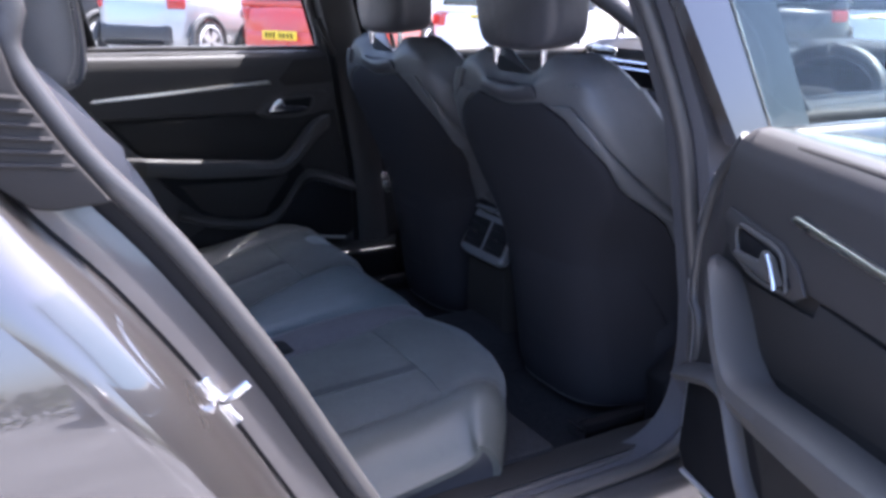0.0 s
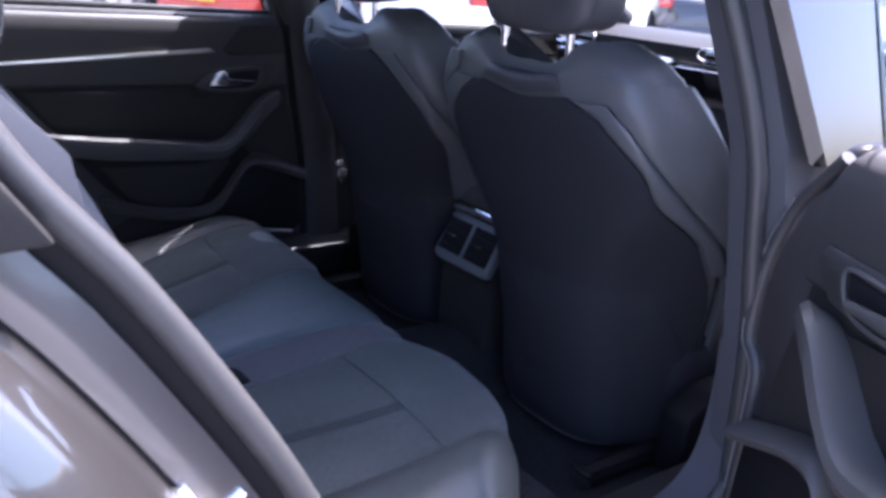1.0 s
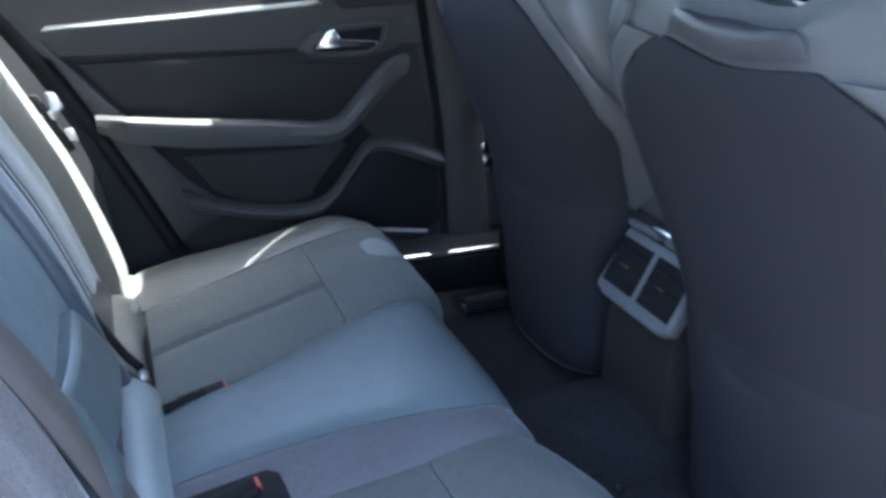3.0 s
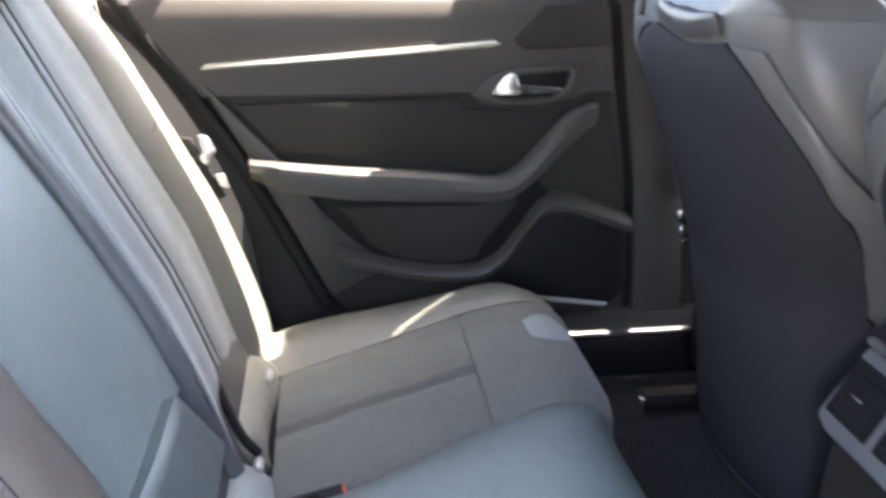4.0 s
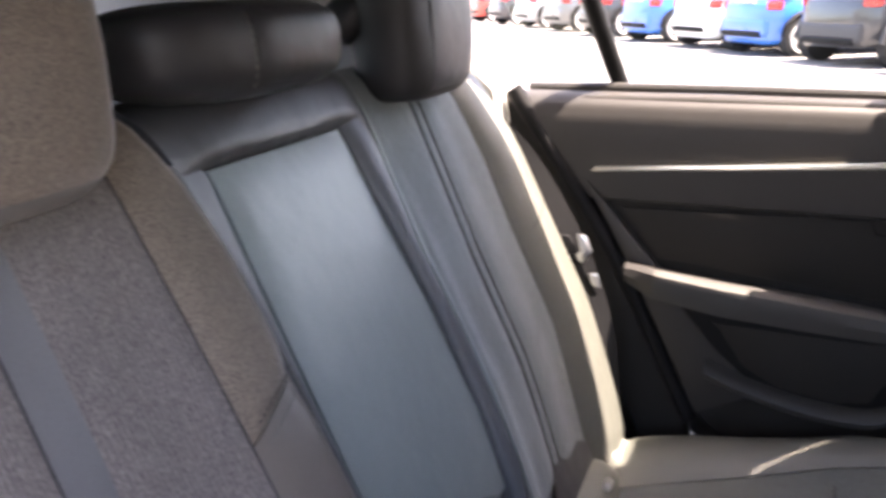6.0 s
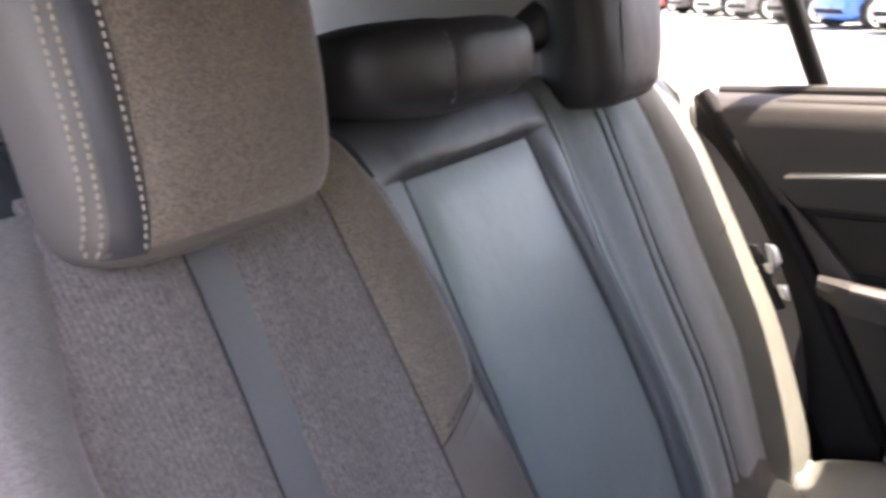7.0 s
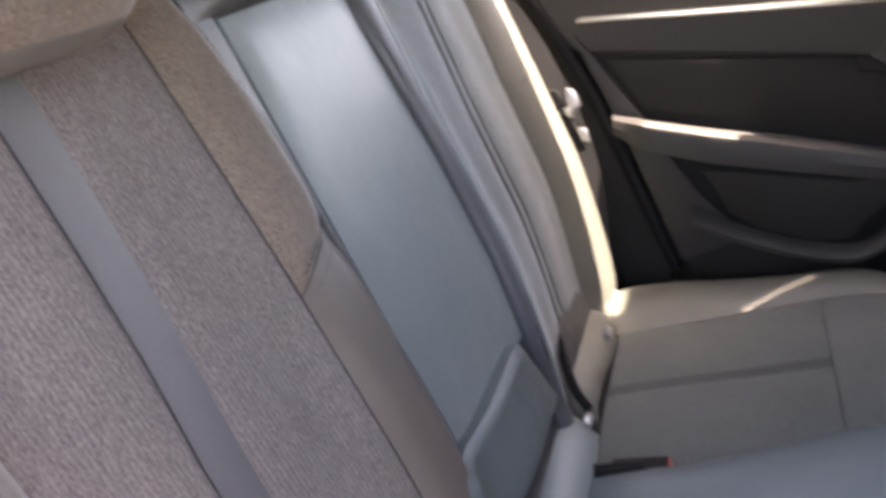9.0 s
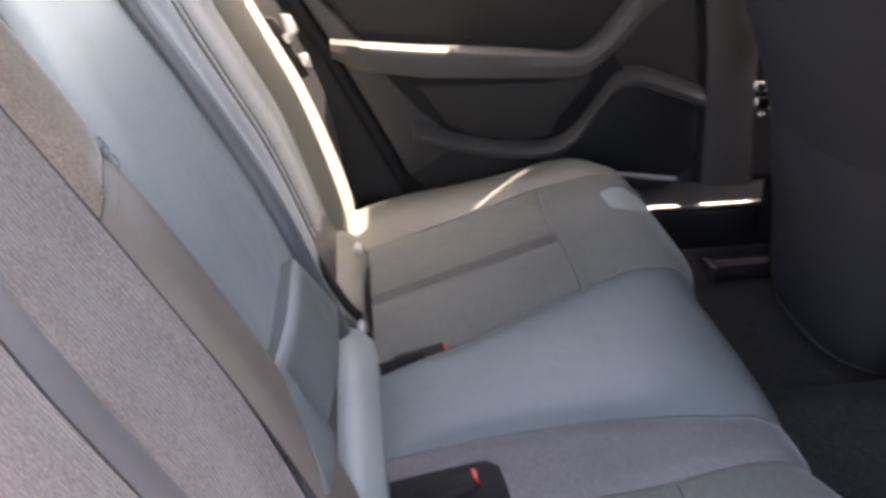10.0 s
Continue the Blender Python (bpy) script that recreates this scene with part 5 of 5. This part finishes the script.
part("console_body", loft([[Vector((x, y * w, z)) for y, z in ((-1, 0.26), (-1.02, 0.44), (-0.98, h - 0.03), (-0.7, h), (0.7, h), (0.98, h - 0.03), (1.02, 0.44), (1, 0.26))] for x, w, h in ((0.755, 0.085, 0.50), (0.775, 0.092, 0.60), (0.80, 0.095, 0.64), (0.86, 0.095, 0.665), (1.20, 0.10, 0.66), (1.58, 0.12, 0.66))]), M["trim"], con)
va, vb = Vector((0.728, 0, 0.507)), Vector((0.776, 0, 0.607))
vd = (vb - va).normalized()
vn = Vector((-vd.z, 0, vd.x))
def on_vent(y, s, o=0.0):
    return va + vd * s + vn * o + Vector((0, y, 0))
LV = (vb - va).length
part("vent_surround", slab([on_vent(y, s) for y, s in ((-0.102, 0.0), (-0.105, LV), (0.085, LV), (0.095, 0.0), (0.07, -0.010), (-0.085, -0.010))], vn * -0.03, 0.008, 3), M["vent_grey"], con, "grey vent surround")
part("vent_ridge", tube([on_vent(-0.098, LV + 0.006, 0.004), on_vent(0.0, LV + 0.007, 0.006), on_vent(0.080, LV + 0.006, 0.004)], 0.006, 10, 10), M["vent_grey"], con, "grey ridge above the vents")
for yc in (-0.055, 0.040):
    part("vent_opening", slab([on_vent(yc + y, s, 0.001) for y, s in ((-0.040, 0.014), (-0.040, LV - 0.018), (0.040, LV - 0.018), (0.040, 0.014))], vn * 0.002, 0.0), M["black"], con, "black vent opening")
    for k in range(3):
        part("vent_slat", box(on_vent(yc, 0.030 + 0.024 * k, 0.002), (0.003, 0.076, 0.010), 0.001, turn=(0, 60, 0)), M["black"], con)
    part("vent_tab", box(on_vent(yc, 0.052, 0.008), (0.006, 0.022, 0.004), 0.001), M["chrome"], con, "small chrome vent tab")
part("console_ledge", slab([on_vent(y, LV + 0.004) for y in (-0.09, 0.09)] + [Vector((0.83, y, 0.655)) for y in (0.085, -0.085)], (0, 0, 0.012), 0.004), M["chrome"], con, "satin silver ledge over the vents")
part("gear_selector", blob((1.36, 0.0, 0.70), (0.05, 0.03, 0.05), 0.6, 0.6), M["black"], con)

# ---- seat belts ----
def belt(pts, label):
    b = base("seat_belt", label, "seat belt", "seat belts")
    c = spline(pts, 40)
    def fn(a, k):
        p = c[round(a * 39)]
        return p + Vector((0.04 * (k - 0.5), 0.012 * (k - 0.5), 0.0))
    part("webbing", grid(fn, 40, 3, thick=0.0015), M["webbing"], b, "dark woven webbing")
    return b


b1 = belt([(-0.33, 0.60, 1.02), (-0.20, 0.64, 0.90), (-0.10, 0.645, 0.74), (-0.04, 0.64, 0.58), (-0.02, 0.62, 0.43)], "dark rear seat belt with its chrome tongue hanging beside the bolster")
part("tongue", slab([(x, 0.63, z) for x, z in ((-0.088, 0.756), (-0.072, 0.754), (-0.061, 0.728), (-0.076, 0.706), (-0.100, 0.712), (-0.098, 0.721), (-0.080, 0.724))], (0, -0.006, 0), 0.002), M["alloy"], b1, "bright metal belt tongue")
part("tongue_foot", slab([(x, 0.63, z) for x, z in ((-0.066, 0.688), (-0.051, 0.690), (-0.044, 0.664), (-0.058, 0.668))], (0, -0.006, 0), 0.002), M["alloy"], b1, "bright metal belt tongue")
# Black bar added for the dark webbing and shadow gap beside the tongue.
part("webbing_bar", slab([(x, 0.632, z) for x, z in ((-0.118, 0.752), (-0.100, 0.752), (-0.050, 0.650), (-0.064, 0.645))], (0, -0.008, 0), 0.003), M["black"], b1, "black bar put in for the dark webbing")
b2 = belt([(0.645, 0.72, 1.08), (0.72, 0.728, 0.92), (0.80, 0.728, 0.78), (0.815, 0.685, 0.66), (0.800, 0.640, 0.585), (0.835, 0.655, 0.50), (0.86, 0.66, 0.36)], "dark front seat belt with a chrome tongue on the pillar")
part("tongue", box((0.752, 0.598, 0.598), (0.022, 0.014, 0.020), 0.005, 3), M["chrome"], b2, "chrome belt tongue")
part("tongue_foot", box((0.757, 0.590, 0.570), (0.030, 0.014, 0.024), 0.006, 3), M["chrome"], b2, "chrome belt tongue")
part("tongue_pin", box((0.760, 0.590, 0.549), (0.014, 0.010, 0.008), 0.003, 3), M["chrome"], b2, "chrome tongue pin")
tagged(part("shoulder_trim", tube([(-0.375, -0.69, 0.99), (-0.395, -0.60, 1.018), (-0.405, -0.50, 1.028), (-0.405, -0.36, 1.028), (-0.405, -0.20, 1.01)], 0.048, 18, 40), M["leather_dark"]), "dark leather roll along the top of the rear seat", "seat trim")
tagged(part("seat_latch", box((-0.352, -0.54, 1.048), (0.026, 0.085, 0.012), 0.004, 3, (0, 20, -8)), M["chrome"]), "chrome backrest release latch", "latch")

# ---- parked cars ----
def wheel_parts(parent, x, y, r, sg, alloy=True):
    w = part("wheel", tube([(x, y - 0.10 * sg, r), (x, y + 0.10 * sg, r)], r, 28), M["tyre"], parent, "black tyre")
    part("wheel_rim", tube([(x, y + 0.085 * sg, r), (x, y + 0.106 * sg, r)], r * 0.76, 24), M["cladding"], w, "dark rim well")
    bm = bmesh.new()
    for k in range(10):
        a = 2 * math.pi * k / 10 + (0.10 if k % 2 else -0.10)
        p, q = Vector((math.cos(a), 0, math.sin(a))), Vector((-math.sin(a), 0, math.cos(a)))
        c = Vector((x, y + 0.108 * sg, r))
        vs = [bm.verts.new(c + p * d + q * t + Vector((0, o * sg, 0))) for d, t, o in ((0.03, -0.028, 0.006), (0.03, 0.028, 0.006), (r * 0.74, 0.036, 0.0), (r * 0.74, -0.036, 0.0))]
        bm.faces.new(vs)
    bmesh.ops.solidify(bm, geom=bm.faces[:], thickness=0.012)
    part("wheel_spokes", bm, M["wheel_alloy"], w, "silver alloy spokes", smooth=False)
    part("wheel_lip", tube([(x + r * 0.75 * math.cos(k * math.pi / 10), y + 0.106 * sg, r + r * 0.75 * math.sin(k * math.pi / 10)) for k in range(21)], 0.018, 6, 40), M["wheel_alloy"], w, "silver rim lip")


def parked_car(label, paint, m, length=4.3, width=1.82, height=1.55, suv=False, van=False, clad=False, low_plate=False):
    """A hatchback or SUV; its rear bumper stands at x = 0 and it points along +x."""
    c = base("parked_car", label, "car", "parked cars")
    hw, r = width / 2, 0.34 if suv else 0.32
    zb, belt_z = (0.26 if suv else 0.2), (1.02 if suv else 0.93)
    st = [(0.0, 0.52, 0.86), (0.06, 0.72, 0.95), (0.20, 0.87, 1.0), (0.42, 0.955, 1.0), (0.85, 1.0, 1.0), (1.6, 1.0, 1.0), (2.6, 1.0, 0.985), (length - 1.2, 0.99, 0.97), (length - 0.5, 0.95, 0.84), (length - 0.12, 0.82, 0.72), (length, 0.6, 0.62)]
    rings = []
    for x, w, k in st:
        b = belt_z * k
        y = hw * w
        lift = 0.08 if x in (0.0, length) else 0.0
        rings.append([Vector((x, yy, zz)) for yy, zz in ((-y * 0.82, zb + lift), (-y * 0.97, zb + 0.10), (-y, 0.55), (-y * 0.99, b - 0.12), (-y * 0.93, b), (0, b + 0.03), (y * 0.93, b), (y * 0.99, b - 0.12), (y, 0.55), (y * 0.97, zb + 0.10), (y * 0.82, zb + lift))])
    part("body", loft(rings), paint, c, smooth=True, sharp=50)
    x0, x1, x2, x3 = (0.10, 0.5, 2.4, length - 1.25) if not van else (0.08, 0.25, 2.6, length - 1.0)
    def house(inset, z0, z1, sx=0.0):
        base_ring = [Vector((x, s * hw * (w - inset), z0)) for x, w, s in ((x0 + sx, 0.88, -1), (x3 - sx, 0.88, -1), (x3 - sx, 0.88, 1), (x0 + sx, 0.88, 1))]
        top_ring = [Vector((x, s * hw * (w - inset), z1)) for x, w, s in ((x1 + sx, 0.72, -1), (x2 - sx, 0.72, -1), (x2 - sx, 0.72, 1), (x1 + sx, 0.72, 1))]
        return loft([base_ring, top_ring])
    bm = house(0.0, belt_z - 0.03, height)
    bmesh.ops.bevel(bm, geom=bm.edges[:], offset=0.07, segments=3, profile=0.5, affect="EDGES", clamp_overlap=True)
    part("roof", bm, paint, c)
    zt = height - 0.10
    f = (zt - belt_z) / (height - belt_z + 0.03)
    def side(xa, xb, s):
        ya, yb = hw * 0.885, hw * (0.88 - 0.16 * f) + 0.004
        return slab([Vector((xa + 0.12 + (x1 - x0) * 0.1, s * ya, belt_z + 0.02)), Vector((xb - 0.08, s * ya, belt_z + 0.02)), Vector((xb - 0.22, s * yb, zt)), Vector((xa + 0.30, s * yb, zt))], (0, s * 0.008, 0), 0.002)
    for s in (-1, 1):
        part("side_window", side(x0, 1.55, s), M["car_glass"], c, "dark side window")
        part("side_window", side(1.45, x3 - 0.45, s), M["car_glass"], c, "dark side window")
        part("tail_lamp", box((0.13, s * hw * 0.74, belt_z - 0.10), (0.12, 0.26, 0.16), 0.03, 3, (0, 0, -s * 38)), M["lamp_red"], c, "red tail lamp")
        part("door_mirror", blob((x3 - 0.35, s * (hw + 0.08), belt_z + 0.06), (0.06, 0.10, 0.07), 0.6, 0.6), paint, c)
        for wx in (0.56, length - 0.85):
            wheel_parts(c, wx, s * (hw - 0.10), r, s)
            part("arch_lining", tube([(wx + (r + 0.055) * math.cos(a), s * (hw - 0.03), r + (r + 0.055) * math.sin(a)) for a in (0, 0.6, 1.2, 1.57, 1.95, 2.55, 3.14)], 0.045, 8, 24), M["cladding"] if clad else M["black"], c, "dark wheel arch")
        if clad:
            part("sill_cladding", box((length / 2, s * (hw - 0.02), 0.36), (length - 2.4, 0.06, 0.18), 0.02), M["cladding"], c, "grey sill cladding")
    part("rear_window", slab([Vector((x0 - 0.004 + (x1 - x0) * 0.12, -hw * 0.70, belt_z + 0.07)), Vector((x0 - 0.004 + (x1 - x0) * 0.12, hw * 0.70, belt_z + 0.07)), Vector((x0 + (x1 - x0) * 0.80, hw * 0.60, height - 0.14)), Vector((x0 + (x1 - x0) * 0.80, -hw * 0.60, height - 0.14))], (-0.012, 0, 0.004), 0.003), M["car_glass"], c, "dark rear window")
    bump = M["cladding"] if clad else paint
    part("rear_bumper", box((0.06, 0, 0.47), (0.16, width * 0.70, 0.30), 0.075, 4), bump, c, "rear bumper")
    part("bumper_insert", box((0.0, 0, 0.36), (0.10, width * 0.58, 0.10), 0.03, 3), M["black"], c, "black lower bumper insert")
    pl = part("number_plate", box((-0.07 if low_plate else 0.035, 0, 0.56 if low_plate else 0.84), (0.02, 0.52, 0.115), 0.004), M["plate"], c, "yellow rear plate with plain dark bars")
    px, pz = (-0.082, 0.56) if low_plate else (0.023, 0.84)
    for k, y in enumerate((-0.19, -0.13, -0.07, -0.01, 0.08, 0.14, 0.20)):
        part("plate_bar", box((px, y, pz), (0.004, 0.032, 0.07), 0.0), M["black"], pl)
    c.matrix_world = m
    return c


WHITE = car_paint("white_car_paint", (0.80, 0.80, 0.79))
SILVER = car_paint("silver_car_paint", (0.45, 0.46, 0.47), 0.6)
RED = car_paint("red_car_paint", (0.55, 0.045, 0.025))
BLUE = car_paint("blue_car_paint", (0.02, 0.16, 0.55))
DARK = car_paint("dark_grey_car_paint", (0.035, 0.036, 0.04), 0.3)
GREY = car_paint("mid_grey_car_paint", (0.16, 0.16, 0.165), 0.5)
HEAD = 38.0


def park(wx, wy, label, paint, width=1.82, suv=False, heading=HEAD, **kw):
    """Parks a car with the rear wheel of its right side at (wx, wy)."""
    rot = Matrix.Rotation(radians(heading), 4, "Z")
    off = rot @ Vector((0.56, -(width / 2 - 0.1), 0))
    return parked_car(label, paint, Matrix.Translation(Vector((wx, wy, 0)) - off) @ rot, width=width, suv=suv, **kw)


park(3.0, 11.1, "parked pale silver SUV with dark lower cladding", SILVER, 1.84, True, clad=True, height=1.66)
park(4.45, 9.0, "parked small red hatchback seen from behind", RED, 1.72, length=3.9, height=1.56, van=True, low_plate=True)
park(6.3, 6.7, "parked white van-like hatchback seen from behind", WHITE, 1.85, height=1.8, van=True, length=4.6)
park(1.75, 12.9, "parked dark grey SUV in the far row", DARK, 1.84, True, clad=True, height=1.62)
park(0.45, 14.8, "parked bright blue hatchback in the far row", BLUE, 1.78)
park(-0.6, 16.4, "parked white hatchback in the far row", WHITE, 1.8)
park(-1.95, 18.2, "parked bright blue saloon in the far row", BLUE, 1.78, height=1.46)
park(-3.4, 20.3, "parked dark car in the far row", DARK, 1.8)
park(-4.9, 22.5, "parked dark grey car in the far row", GREY, 1.8)
park(-6.4, 24.6, "parked silver car in the far row", SILVER, 1.8)
park(-8.0, 26.9, "parked black car in the far row", DARK, 1.8)
park(-9.6, 29.2, "parked red car in the far row", RED, 1.8)
park(-11.2, 31.5, "parked dark car in the far row", DARK, 1.8)
park(11.6, 6.6, "parked dark blue-grey SUV in front of the car", DARK, 1.86, True, heading=40, height=1.68)
park(14.5, 7.0, "parked white car beside a dark SUV", WHITE, 1.8, heading=40)
park(-24.5, 9.0, "parked grey hatchback behind the car", GREY, 1.8, heading=150)
park(-25.0, 12.6, "parked white hatchback behind the car", WHITE, 1.8, heading=150)
park(-26.0, 1.0, "parked silver car behind the car", SILVER, 1.8, heading=180)
park(-26.0, 4.1, "parked dark car behind the car", DARK, 1.8, heading=180)


def bay_line(x, y, ang, n):
    return tagged(part("bay_line", box((x, y, 0.006), (4.6, 0.09, 0.006), 0.0, turn=(0, 0, ang)), M["white_line"]), "worn white parking bay line on asphalt", "road marking", "bay lines", "structure")


for k in range(7):
    bay_line(5.6 - 1.32 * k + 1.0, 8.0 + 1.92 * k + 1.2, HEAD, k)


def hedge(x0, y0, x1, y1, h=1.6):
    rng = random.Random(5)
    verts, faces = [], []
    for i in range(5200):
        f = rng.random()
        z = h * rng.random() ** 0.8 * (0.9 + 0.2 * math.sin(f * 37) * 0.5)
        p = Vector((x0 + (x1 - x0) * f + rng.gauss(0, 0.28), y0 + (y1 - y0) * f + rng.gauss(0, 0.28), max(0.02, z)))
        d = Vector((rng.gauss(0, 1), rng.gauss(0, 1), rng.gauss(0, 1))).normalized() * 0.13
        e = d.orthogonal().normalized() * 0.07
        n = len(verts)
        verts += [p - d, p + e, p + d, p - e]
        faces.append((n, n + 1, n + 2, n + 3))
    return tagged(part("hedge", from_lists(verts, faces), M["hedge"], smooth=False), "dense green hedge behind the parked cars", "hedge", kind="stuff")


hedge(-33, -18, -33, 26)
hedge(-22, -16, 16, -16, 1.7)
for k in range(5):
    bay_line(-7.0 + 2.6 * k, -4.6, 90, k)
park(-6.4, -8.4, "parked white hatchback across the lane", WHITE, 1.8, heading=-90)
park(1.4, -8.2, "parked dark grey car across the lane", DARK, 1.8, heading=-90)
